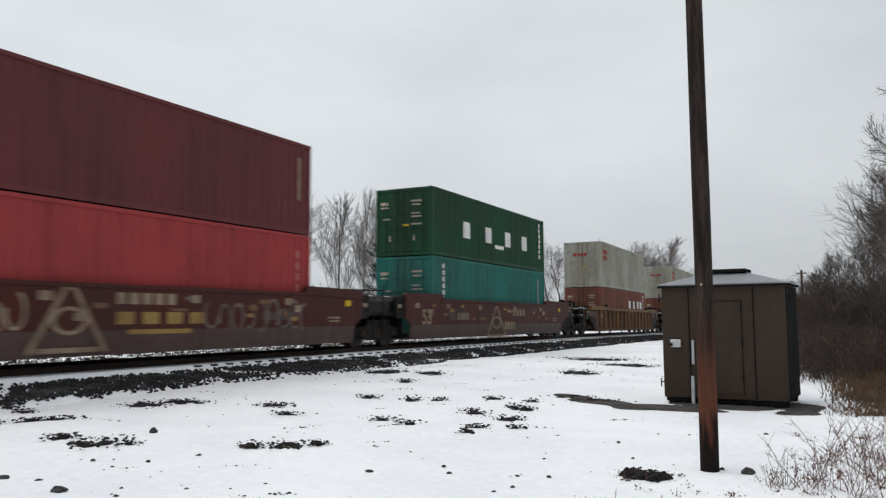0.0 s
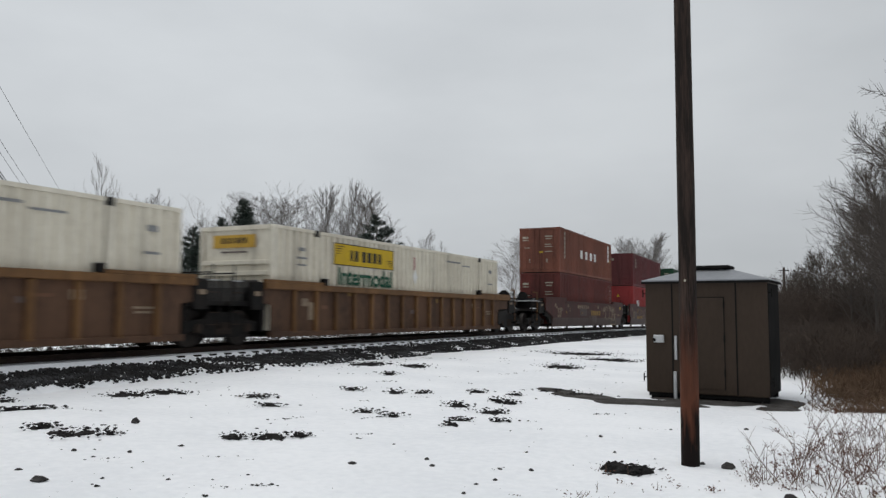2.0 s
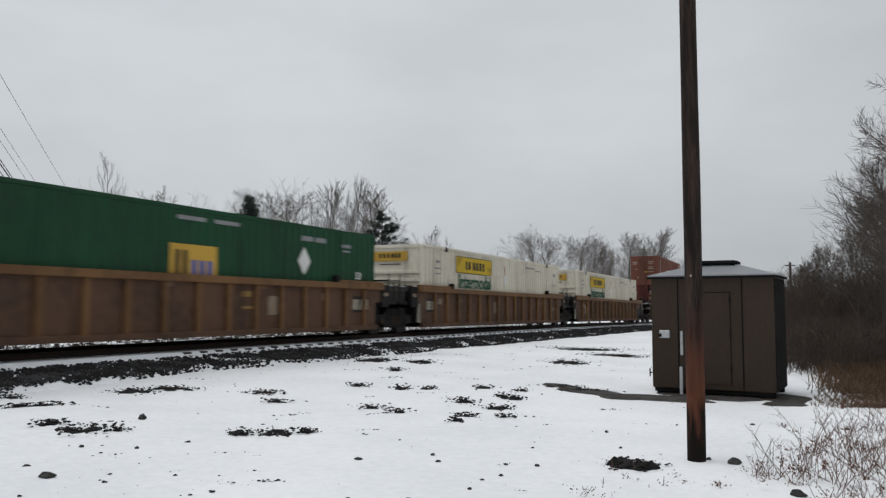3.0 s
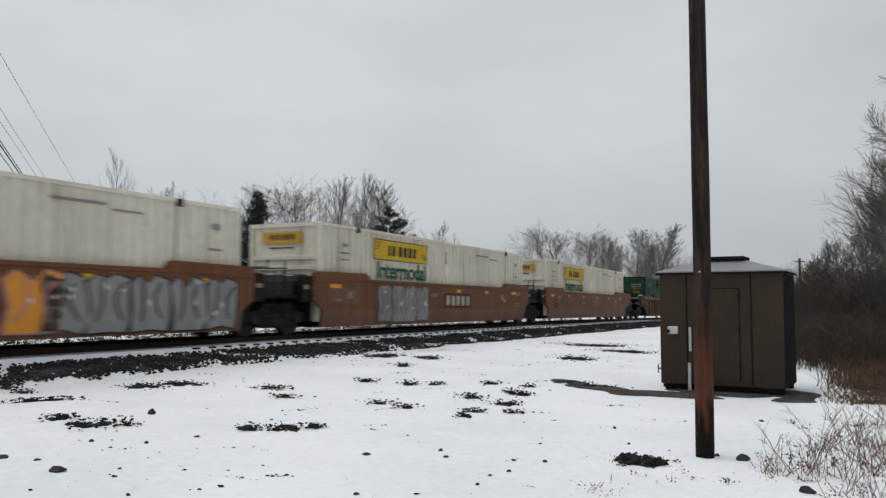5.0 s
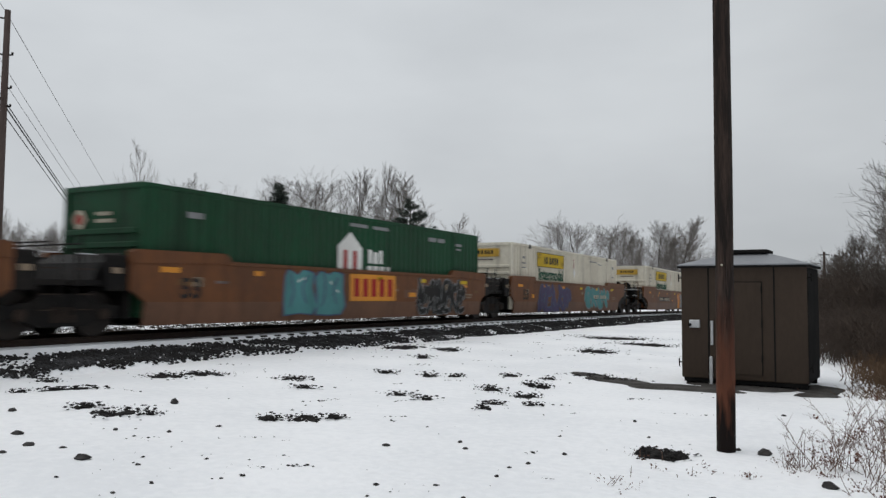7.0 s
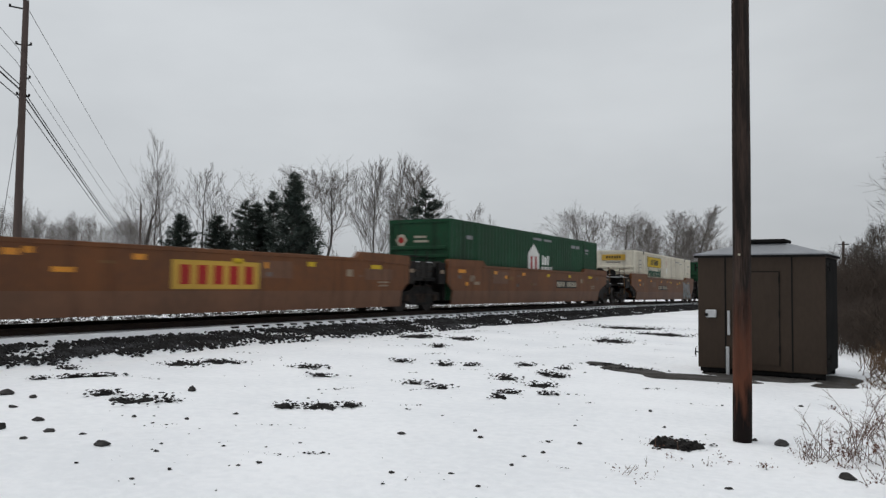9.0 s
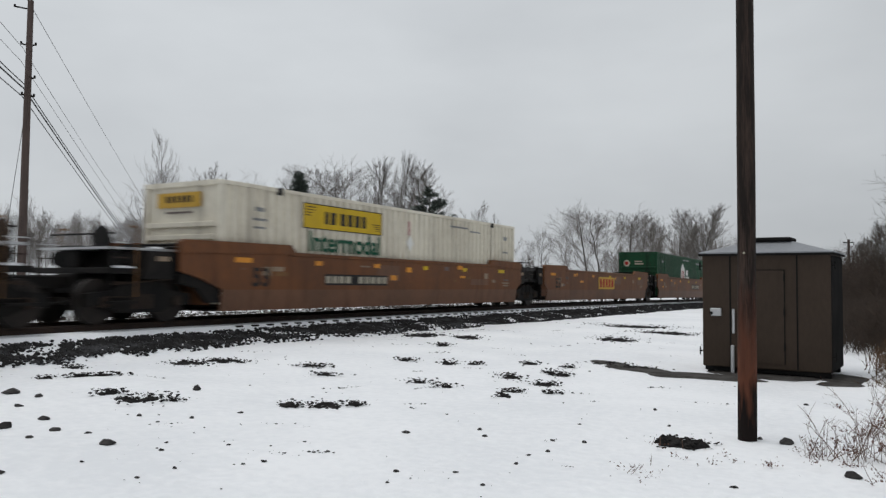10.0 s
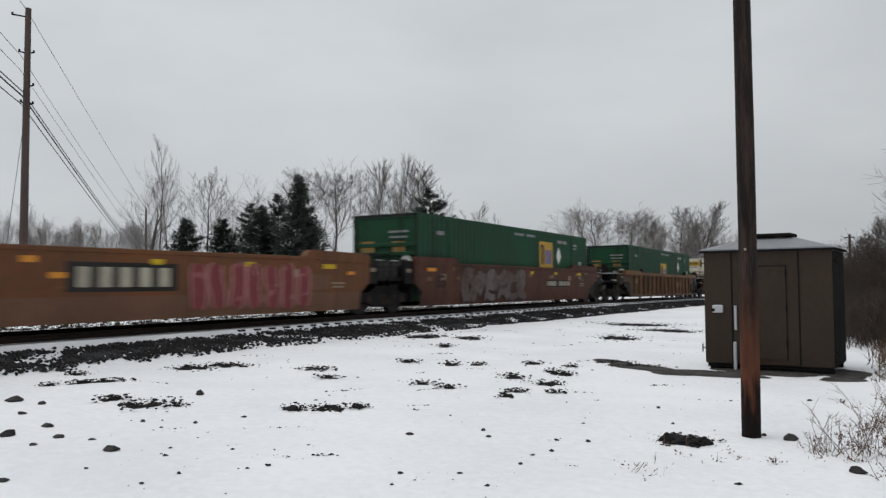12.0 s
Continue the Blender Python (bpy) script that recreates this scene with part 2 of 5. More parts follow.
def line(s):
    """Track centre at rail height, s metres along: x, y, z, and the two slopes."""
    c = min(90, max(0, s))
    sx, sz = -.000246 * c, -.0012 - .000172 * c
    return RAIL_X - .000123 * c * c + sx * (s - c), s, RAIL_Z - .0012 * c - .000086 * c * c + sz * (s - c), sx, sz


def on_line(s, up=0.0):
    x, y, z, sx, sz = line(s)
    return pose(x, y, z + up, math.degrees(math.atan(sz)), 0, math.degrees(math.atan(-sx)))


def ground_z(x, y):
    yc = min(120, max(-30, y))
    lx, _, lz, _, _ = line(yc)
    foot = min(.30, lz - .50)
    k = smoothstep(-3.5, -11.4, x) if x > -11.4 else 1
    z = foot * k
    z += .05 * noise.noise((x * .35, y * .35, 0)) + .024 * noise.noise((x * 1.3, y * 1.3, 3)) + .010 * noise.noise((x * 2.1, y * 2.1, 6)) if abs(x) < 60 and abs(y) < 90 else 0
    z += .22 * smoothstep(.2, 3.2, x) * smoothstep(9, 15, y) * (1 - smoothstep(40, 60, y))
    return z


def ground():
    near = list(np.arange(-24, 12.01, .22))
    xs = [-2500, -1200, -600, -300, -160, -90, -60, -40, -32, -28] + near + [14, 18, 25, 40, 70, 140, 300, 700, 1500, 2500]
    ys = [-2500, -800, -250, -80, -30, -12, -5] + list(np.arange(-2, 32.01, .25)) + list(np.arange(33, 64, 1.5)) + [70, 80, 100, 130, 170, 250, 400, 700, 1300, 2600]
    verts = [(x, y, ground_z(x, y)) for y in ys for x in xs]
    w = len(xs)
    faces = [(j * w + i, j * w + i + 1, (j + 1) * w + i + 1, (j + 1) * w + i) for j in range(len(ys) - 1) for i in range(w - 1)]
    ob = soup("ground", verts, faces, SNOW, smooth=True)
    tagged(ob, "trampled thin white snow over level gravel ground", "ground", kind="structure")


def stones(rng, centres, sizes, squash=.65):
    """Many angular stones as one soup of vertices and faces (irregular octahedra with cut tops)."""
    base = np.array([(1, 0, 0), (.3, .95, .1), (-.8, .6, 0), (-.8, -.6, .1), (.3, -.95, 0), (.35, .3, .8), (-.5, 0, .75), (.2, -.5, .7), (0, 0, -.8)], float)
    tri = [(0, 1, 5), (1, 2, 6), (1, 6, 5), (2, 3, 6), (3, 4, 7), (3, 7, 6), (4, 0, 7), (0, 5, 7), (5, 6, 7), (0, 8, 1), (1, 8, 2), (2, 8, 3), (3, 8, 4), (4, 8, 0)]
    verts, faces = [], []
    for c, s in zip(centres, sizes):
        a = rng.uniform(0, 6.28)
        ca, sa = math.cos(a), math.sin(a)
        p = base * rng.uniform(.72, 1.25, (9, 1)) * s
        x, y, z = p[:, 0] * ca - p[:, 1] * sa, p[:, 0] * sa + p[:, 1] * ca, p[:, 2] * squash
        o = len(verts)
        verts += list(zip(x + c[0], y + c[1], z + c[2]))
        faces += [(i + o, j + o, k + o) for i, j, k in tri]
    return verts, faces


def track():
    bed = bmesh.new()
    prof = [(3.0, -.62), (2.55, -.42), (1.60, -.25), (1.385, -.134), (.95, -.130), (-1.40, -.135), (-1.62, -.20), (-3.2, -.62), (-3.2, -1.3), (3.0, -1.3)]
    rows = []
    for s in list(range(-440, 0, 20)) + list(range(0, 100, 2)) + list(range(100, 441, 20)):
        m = on_line(s)
        rows.append([bed.verts.new(m @ Vector((u, 0, w))) for u, w in prof])
    for a, b in zip(rows, rows[1:]):
        for i in range(len(prof)):
            j = (i + 1) % len(prof)
            bed.faces.new((a[i], a[j], b[j], b[i]))
    bmesh.ops.recalc_face_normals(bed, faces=bed.faces[:])
    bed_ob = part("track_bed", bed, SNOW)
    tagged(bed_ob, "snow-dusted railway embankment with dark ballast shoulder", "track bed", kind="structure")
    thing = tagged(new("railway_track"), "single railway track with rusty rails on snowy timber ties", "railway track", kind="structure")
    rp = [(-.075, -.172), (.075, -.172), (.075, -.160), (.012, -.135), (.012, -.045), (.037, -.03), (.037, -.004), (.03, 0), (-.03, 0), (-.037, -.004), (-.037, -.03), (-.012, -.045), (-.012, -.135), (-.075, -.160)]
    for side in (.755, -.755):
        bm = bmesh.new()
        rows = []
        for s in list(range(-440, 0, 20)) + list(range(0, 100, 3)) + list(range(100, 441, 20)):
            m = on_line(s)
            rows.append([bm.verts.new(m @ Vector((u + side, 0, w))) for u, w in rp])
        for a, b in zip(rows, rows[1:]):
            for i in range(len(rp)):
                j = (i + 1) % len(rp)
                bm.faces.new((a[i], a[j], b[j], b[i]))
        bmesh.ops.recalc_face_normals(bm, faces=bm.faces[:])
        part("rail", bm, RAIL, thing)
    return thing


def ballast():
    """Dark stones on the near and far shoulders, thinner where snow covers them."""
    rng = np.random.default_rng(4)
    cs, ss = [], []
    for i in range(62000):
        y = 3 + 62 * rng.random() ** 1.35
        u = 1.54 + 1.9 * rng.random()
        x, _, z, _, _ = line(y)
        edge = 2.5 + .16 * noise.noise((y * .55, 2, 0)) + .16 * noise.noise((y * 1.9, 5, 0))
        cover = noise.noise((y * .9, u * 1.6, 8))
        edge += min(.6, max(0, .03 * (y - 15)))
        if u > edge + .25 * rng.random() or (cover > .19 and rng.random() < .8) or (u < 1.6 and rng.random() < .35):
            continue
        h = np.interp(u, [1.4, 1.60, 2.55, 3.0], [-.16, -.25, -.42, -.62])
        gx = x + u
        zz = max(z + h, ground_z(gx, y))
        cs.append((gx, y, zz + .012)), ss.append((.016 + .032 * rng.random() ** 1.5) * (1 + .008 * y))
    v, f = stones(rng, cs, ss, .75)
    tagged(soup("ballast", v, f, BALLAST), "loose dark crushed stone along the embankment shoulder", "ballast", kind="stuff")
    cs, ss = [], []
    for i in range(5000):
        y = 6 + 60 * rng.random()
        x, _, z, _, _ = line(y)
        u = -1.45 - 1.5 * rng.random()
        cs.append((x + u, y, z + np.interp(-u, [1.4, 1.62, 3.2], [-.175, -.20, -.62]))), ss.append(rng.uniform(.03, .08))
    v, f = stones(rng, cs, ss, .75)
    tagged(soup("far_ballast", v, f, BALLAST), "loose dark crushed stone behind the rails", "ballast", kind="stuff")


# ---------- freight containers ----------
def side_face(p, u, v, w, h, material, name="marking", label="", x=1.3, deep=.004):
    """A flat marking on the side that faces +x: centre u along, v up."""
    return part(name, boxes((x, x + deep, u - w / 2, u + w / 2, v - h / 2, v + h / 2)), material, p, label)


def end_face(p, u, v, w, h, material, name="marking", label="", y=-8.0, deep=.004):
    return part(name, boxes((u - w / 2, u + w / 2, y - deep, y, v - h / 2, v + h / 2)), material, p, label)


def lettering(p, body, u, v, size, material, x=1.3, width=None, name="lettering"):
    cu = bpy.data.curves.new(name, "FONT")
    cu.body, cu.size, cu.align_x, cu.align_y, cu.extrude, cu.offset = body, size, "CENTER", "CENTER", .003, .022 * size
    tmp = new("tmp", cu)
    bpy.context.view_layer.update()
    me = bpy.data.meshes.new_from_object(tmp.evaluated_get(bpy.context.evaluated_depsgraph_get()))
    bpy.data.objects.remove(tmp)
    k = width / max(1e-6, max(c.co.x for c in me.vertices) - min(c.co.x for c in me.vertices)) if width else 1
    me.transform(Matrix(((0, 0, 1, x + .003), (k, 0, 0, u), (0, 1, 0, v), (0, 0, 0, 1))))
    me.materials.clear()
    me.materials.append(material)
    ob = new(name, me)
    ob.parent = p
    return ob


def corrugated(x, y0, y1, z0, z1, pitch, deep, flip):
    """A pressed steel wall, waves standing upright, with real depth."""
    bm = bmesh.new()
    n = round((y1 - y0) / pitch)
    pitch = (y1 - y0) / n
    pts = []
    for i in range(n):
        a = y0 + i * pitch
        pts += [(a, 0), (a + .36 * pitch, 0), (a + .5 * pitch, -deep), (a + .86 * pitch, -deep)]
    pts.append((y1, 0))
    lo = [bm.verts.new((x + d * flip, y, z0)) for y, d in pts]
    hi = [bm.verts.new((x + d * flip, y, z1)) for y, d in pts]
    for i in range(len(pts) - 1):
        q = (lo[i], lo[i + 1], hi[i + 1], hi[i])
        bm.faces.new(q if flip > 0 else q[::-1])
    return bm


def container(name, length, width, height, colour, label, door_end, pitch=.28, deep=.036, group="containers on the train", front_ribs=False):
    """An intermodal box at its own base centre; +y is the way the train runs, +x the side that is seen."""
    c = tagged(new(name), label, "container", group)
    L, W, H = length / 2, width / 2, height
    for sgn in (1, -1):
        part("side_wall", corrugated(sgn * (W - .012), -L + .11, L - .11, .15, H - .09, pitch, deep, sgn), colour, c)
        part("top_rail", boxes((min(sgn * W, sgn * (W - .07)), max(sgn * W, sgn * (W - .07)), -L + .10, L - .10, H - .09, H)), colour, c)
        part("bottom_rail", boxes((min(sgn * W, sgn * (W - .08)), max(sgn * W, sgn * (W - .08)), -L + .10, L - .10, 0.02, .15)), colour, c)
    part("roof", boxes((-W + .06, W - .06, -L + .05, L - .05, H - .035, H - .010)), colour, c)
    part("floor", boxes((-W + .07, W - .07, -L + .05, L - .05, .04, .12)), GASKET, c)
    for sx in (1, -1):
        for sy in (1, -1):
            part("corner_post", boxes((min(sx * W, sx * (W - .13)), max(sx * W, sx * (W - .13)), min(sy * L, sy * (L - .11)), max(sy * L, sy * (L - .11)), .12, H - .12)), colour, c, bevel=.012)
            for z in (0, H - .12):
                part("corner_casting", boxes((min(sx * W, sx * (W - .16)) - .004, max(sx * W, sx * (W - .16)) + .004, min(sy * (L + .006), sy * (L - .17)), max(sy * (L + .006), sy * (L - .17)), z, z + .12)), colour, c, bevel=.01)
    part("front_wall", boxes((-W + .1, W - .1, L - .09, L - .03, .12, H - .08)), colour, c)
    y = -L
    if door_end:
        for a, b in ((-W + .13, -.008), (.008, W - .13)):
            part("door", boxes((a, b, y + .03, y + .09, .16, H - .12)), colour, c, bevel=.01)
            for z in (.55, 1.05, 1.55, 2.05):
                part("door_panel_rib", boxes((a + .08, b - .08, y + .012, y + .03, z, z + .10)), colour, c, bevel=.008)
            for u in (a + .28 * (b - a), a + .74 * (b - a)):
                bar = part("locking_bar", tubes(((u, y - .002, .16), (u, y - .002, H - .1), .017)), colour, c)
                part("bar_handle", boxes((u - .02, u + .22, y - .03, y - .012, 1.02, 1.06)), colour, bar)
        part("door_sill", boxes((-W + .13, W - .13, y, y + .1, .02, .15)), colour, c)
        part("door_header", boxes((-W + .13, W - .13, y, y + .1, H - .12, H - .01)), colour, c)
    else:
        part("end_wall", boxes((-W + .12, W - .12, y + .06, y + .09, .12, H - .08)), colour, c)
        part("end_sill", boxes((-W + .12, W - .12, y, y + .1, .02, .16)), colour, c)
        part("end_header", boxes((-W + .12, W - .12, y, y + .1, H - .12, H)), colour, c)
        for z in ((.75, 1.15, 1.5, 1.8) if front_ribs else ()):
            part("end_rib", boxes((-W + .14, W - .14, y - .03, y + .06, z, z + .13)), colour, c, bevel=.015)
    return c


def white_container():
    c = container("freight_container", 16.154, 2.59, 2.896, C_WHITE, "off-white ribbed steel container with yellow panel and green word", False, .31, .075, front_ribs=True)
    X, E = 1.297, -8.077
    panel = side_face(c, -3.32, 2.30, 3.66, .68, M_YELLOW, "yellow_panel", "yellow sign panel with black bars", X)
    part("panel_border", boxes(*[(X + .004, X + .009, *q) for q in ((-5.15, -1.49, 2.615, 2.64), (-5.15, -1.49, 1.96, 1.985), (-5.15, -5.12, 1.985, 2.615), (-1.52, -1.49, 1.985, 2.615))]), M_BLACK, panel)
    # the owner's name stays as plain upright black blocks
    for u, w in ((-4.15, .16), (-3.86, .22), (-3.42, .24), (-3.08, .24), (-2.74, .24), (-2.42, .20)):
        part("black_bar", boxes((X + .004, X + .009, u - w / 2, u + w / 2, 2.12, 2.46)), M_BLACK, panel)
    for k in range(4):
        part("thin_bar", boxes((X + .004, X + .009, -5.02, -4.62 - .07 * k, 2.53 - .075 * k, 2.555 - .075 * k)), M_BLACK, panel)
        part("thin_bar", boxes((X + .004, X + .009, -1.95 + .06 * k, -1.6, 2.25 - .06 * k, 2.275 - .06 * k)), M_BLACK, panel)
    lettering(c, "Intermodal", -3.24, 1.60, .76, M_GREENWORD, X, 3.30)
    for u in (-6.03, 6.03):
        part("seam_post", boxes((X - .03, X + .006, u - .05, u + .05, .15, 2.80)), C_WHITE, c)
        part("lifting_pocket", boxes((X - .02, X + .012, u - .1, u + .1, 2.72, 2.90)), GASKET, c)
    for u, v, w, h in ((-6.75, 2.3, .3, .10), (-6.75, 2.05, .5, .06), (-6.75, 1.85, .4, .05), (3.4, 2.55, 1.3, .06), (7.2, 2.35, .3, .14), (7.2, 1.8, .45, .06), (4.6, 2.45, .8, .05)):
        side_face(c, u, v, w, h, S_SILVER, "faint_marking", "", X)
    side_face(c, .05, 2.3, .10, .45, S_PINK, "faint_marking", "", X)
    bm = bmesh.new()
    add_prism(bm, [(.12, 1.55), (.30, 1.82), (.12, 2.09), (-.06, 1.82)], 0, X, X + .004)
    part("diamond_placard", bm, M_WHITE, c)
    ep = end_face(c, -.05, 2.46, 1.5, .36, M_PANEL, "end_panel", "yellow end panel with black bars", E)
    for u in (-.46, -.29, -.12, .05, .20, .36):
        part("black_bar", boxes((u - .05, u + .05, E - .008, E - .004, 2.40, 2.56)), M_BLACK, ep)
    end_face(c, -.05, 2.16, .9, .05, S_GREYCHALK, "grey_bar", "", E)
    return c


def green_container(kind):
    two = kind == "house"
    c = container("freight_container", 16.154, 2.59, 2.896, C_GREEN, "deep green steel container with white house emblem" if two else "deep green steel container with yellow emblem panel", False, .30, .018, front_ribs=True)
    X, E = 1.297, -8.077
    for u in (-6.0, 6.0):
        part("seam_post", boxes((X - .03, X + .006, u - .05, u + .05, .15, 2.80)), C_GREEN, c)
        part("lifting_pocket", boxes((X - .02, X + .012, u - .1, u + .1, 2.74, 2.90)), C_GREEN, c)
    if two:
        bm = bmesh.new()
        add_prism(bm, [(-1.16, .85), (.08, .85), (.08, 1.95), (-.54, 2.40), (-1.16, 1.95)], 0, X, X + .004)
        em = part("house_emblem", bm, M_WHITE, c, "white house-shaped emblem with red bars")
        for a, b, z0, z1 in ((-.88, -.68, 1.1, 1.85), (-.40, -.20, 1.1, 1.85)):
            part("red_bar", boxes((X + .004, X + .009, a, b, z0, z1)), M_RED, em)
        for u, v, w, h in ((.52, 1.72, .2, .42), (.82, 1.68, .24, .36), (1.12, 1.72, .18, .42), (.5, 1.28, .26, .30), (.84, 1.28, .28, .30), (1.2, 1.28, .26, .30), (1.54, 1.28, .2, .30)):
            side_face(c, u, v, w, h, M_WHITE, "white_bar", "", X)
        em2 = part("end_emblem", tubes(((-.75, E, 2.15), (-.75, E - .006, 2.15), .24), n=6), S_BONE, c, "pale six-sided end emblem")
        part("red_dot", tubes(((-.75, E - .006, 2.15), (-.75, E - .010, 2.15), .12), n=12), M_RED, em2)
        end_face(c, .05, 2.26, .5, .08, S_BONE, "white_bar", "", E)
        end_face(c, .10, 2.10, .6, .08, S_BONE, "white_bar", "", E)
        end_face(c, .2, 1.3, 1.4, .05, M_WHITE, "white_bar", "", E)
    else:
        part("edge_trim", boxes((-1.29, 1.29, E - .006, E, 2.80, 2.89), (-1.29, -1.20, E - .006, E, .2, 2.80), (1.20, 1.29, E - .006, E, .2, 2.80)), GASKET, c, "black edge trim")
        o, up = (2.78, 1.86) if kind == "high" else (0, 1.42)
        em = side_face(c, o, up, 1.52, 1.16, M_PANEL, "emblem_panel", "yellow emblem panel with black and blue shapes", X)
        for a, b, z0, z1, m in ((-.60, -.46, -.44, .44, M_BLACK), (-.36, -.22, -.44, .44, M_BLACK), (-.08, .08, -.40, .22, M_BLUE), (.18, .34, -.40, .22, M_BLUE), (.44, .60, -.40, .22, M_BLUE)):
            part("emblem_block", boxes((X + .004, X + .009, o + a, o + b, up + z0, up + z1)), m, em)
        bm = bmesh.new()
        add_prism(bm, [(4.27, 1.45), (4.56, 1.85), (4.27, 2.25), (3.98, 1.85)], 0, X, X + .004)
        part("diamond_placard", bm, M_WHITE, c, "white diamond placard")
        bm = bmesh.new()
        add_prism(bm, [(.85, .95), (1.1, 1.3), (.85, 1.65), (.6, 1.3)], 1, E - .004, E)
        part("diamond_placard", bm, M_WHITE, c, "white diamond placard")
        end_face(c, -.7, 1.8, .55, .4, S_OCHRE, "end_panel", "small ochre end panel", E)
        end_face(c, .55, 2.3, .8, .07, S_SILVER, "white_bar", "", E)
        end_face(c, .55, 1.8, .5, .36, S_OCHRE, "end_panel", "small ochre end panel", E)
        end_face(c, .55, 2.12, .7, .07, S_SILVER, "white_bar", "", E)
        lettering(c, "53", 7.1, 1.52, .30, M_WHITE, X)
    for u, v, w, h in ((-.1, 2.62, .9, .10), (1.1, 2.62, .9, .10), (4.4, 2.5, .55, .14), (5.05, 2.5, .5, .14), (6.4, 2.42, .5, .10), (6.4, 2.26, .4, .06), (-6.6, 2.3, .5, .14)):
        side_face(c, u, v, w, h, S_SILVER, "white_bar", "", X)
    return c


def sea_container(colour, label, height, marks):
    """A forty-foot sea container; marks: what is painted on it."""
    c = container("sea_container", 12.192, 2.438, height, colour, label, True, .28, .034)
    X, E = 1.221, -6.1
    H = height
    if marks in ("blocks", "wide_blocks"):
        # the owner's name stays as plain white blocks
        green, mid = colour is C_UGREEN, marks == "wide_blocks"
        for u in (-3.1, -.9, 1.27, 3.32) if green else (-1.6, -.5, .6, 1.6) if mid else (1.2, 2.45, 3.65, 4.6):
            w, h, z = (.31, .33, 1.21) if green else (.24, .25, 1.32) if mid else (.25, .27, 1.62)
            part("white_block", boxes((X, X + .005, u - w, u + w, z - h, z + h)), M_WHITE, c)
        if not mid:
            side_face(c, .3, H * .30, 1.0, .16, M_WHITE, "white_bar", "", X)
    if marks == "blocks":
        for k in range(7):
            side_face(c, 5.4, H * .88 - .26 * k, .17, .19, M_WHITE, "white_bar", "", X)
    if marks == "strip":
        for k in range(6):
            side_face(c, 5.62, H * .86 - .27 * k, .10, .17, S_PINK, "faint_bar", "", X)
            side_face(c, 5.30, H * .86 - .27 * k, .06, .20, S_CREAM, "faint_bar", "", X)
        side_face(c, 5.62, H * .30, .16, .16, M_YELLOW, "yellow_mark", "", X)
    if marks == "wide_blocks":
        for k in range(4):
            side_face(c, 5.15, 2.28 - .29 * k, .34, .24, M_WHITE, "white_bar", "", X)
        for k in range(5):
            side_face(c, 5.65, 2.3 - .24 * k, .08, .15, S_CREAM, "faint_bar", "", X)
        side_face(c, 5.65, 1.35, .12, .16, M_YELLOW, "yellow_mark", "", X)
        for k in range(6):
            side_face(c, -5.15, H * .88 - .27 * k, .22, .20, S_BONE, "pale_bar", "", X)
    if marks == "red_words":
        for u, v in ((-5.2, H * .78), (-5.2, H * .64)):
            for k in range(3):
                side_face(c, u + .36 * k - .3, v, .26, .26, M_RED, "red_bar", "", X)
        for k in range(4):
            end_face(c, -.5 + .24 * k, H * .72, .17, .18, M_RED, "red_bar", "", E)
    if marks == "three":
        for k in range(3):
            side_face(c, -5.0, H * .80 - .26 * k, .20, .20, S_BONE, "pale_bar", "", X)
        for k in range(3):
            end_face(c, -.75 + .2 * k, H * .82, .15, .20, S_BONE, "pale_bar", "", E + .008, .006)
        side_face(c, 5.55, H * .6, .08, 1.2, S_CREAM, "pale_bar", "", X)
    if marks == "trio":
        for k in range(3):
            side_face(c, -4.75 + .34 * k, H * .52, .24, .55, M_WHITE, "white_bar", "", X)
        bm = bmesh.new()
        add_prism(bm, [(-.12, H * .70), (.12, H * .70), (0, H * .78)], 1, E - .002, E + .008)
        part("hazard_mark", bm, M_YELLOW, c)
        for k in range(5):
            side_face(c, 5.5, H * .8 - .3 * k, .07, .2, S_PINK, "faint_bar", "", X)
    if marks == "left_column":
        for k in range(7):
            side_face(c, -5.2, H * .88 - .25 * k, .16, .18, M_WHITE, "white_bar", "", X)
        side_face(c, 5.1, H * .6, .14, 1.5, S_SILVER, "white_bar", "", X)
    # small print on the doors
    if marks not in ("three", "trio"):
        for u, v, w, h in ((.55, H * .80, .5, .07), (.55, H * .745, .35, .06), (.50, H * .62, .42, .05), (.55, H * .57, .5, .05), (-.85, H * .78, .34, .12), (-.85, H * .72, .34, .05), (.55, H * .46, .45, .05), (-.75, H * .55, .3, .05), (-.6, H * .26, .06, .22), (.45, H * .26, .06, .22)):
            end_face(c, u, v, w, h, S_BONE if marks != "red_words" else S_SILVER, "door_print", "", E + .008, .006)
        end_face(c, .1, H * .45, .25, .08, M_YELLOW, "door_print", "", E + .008, .006)
    return c


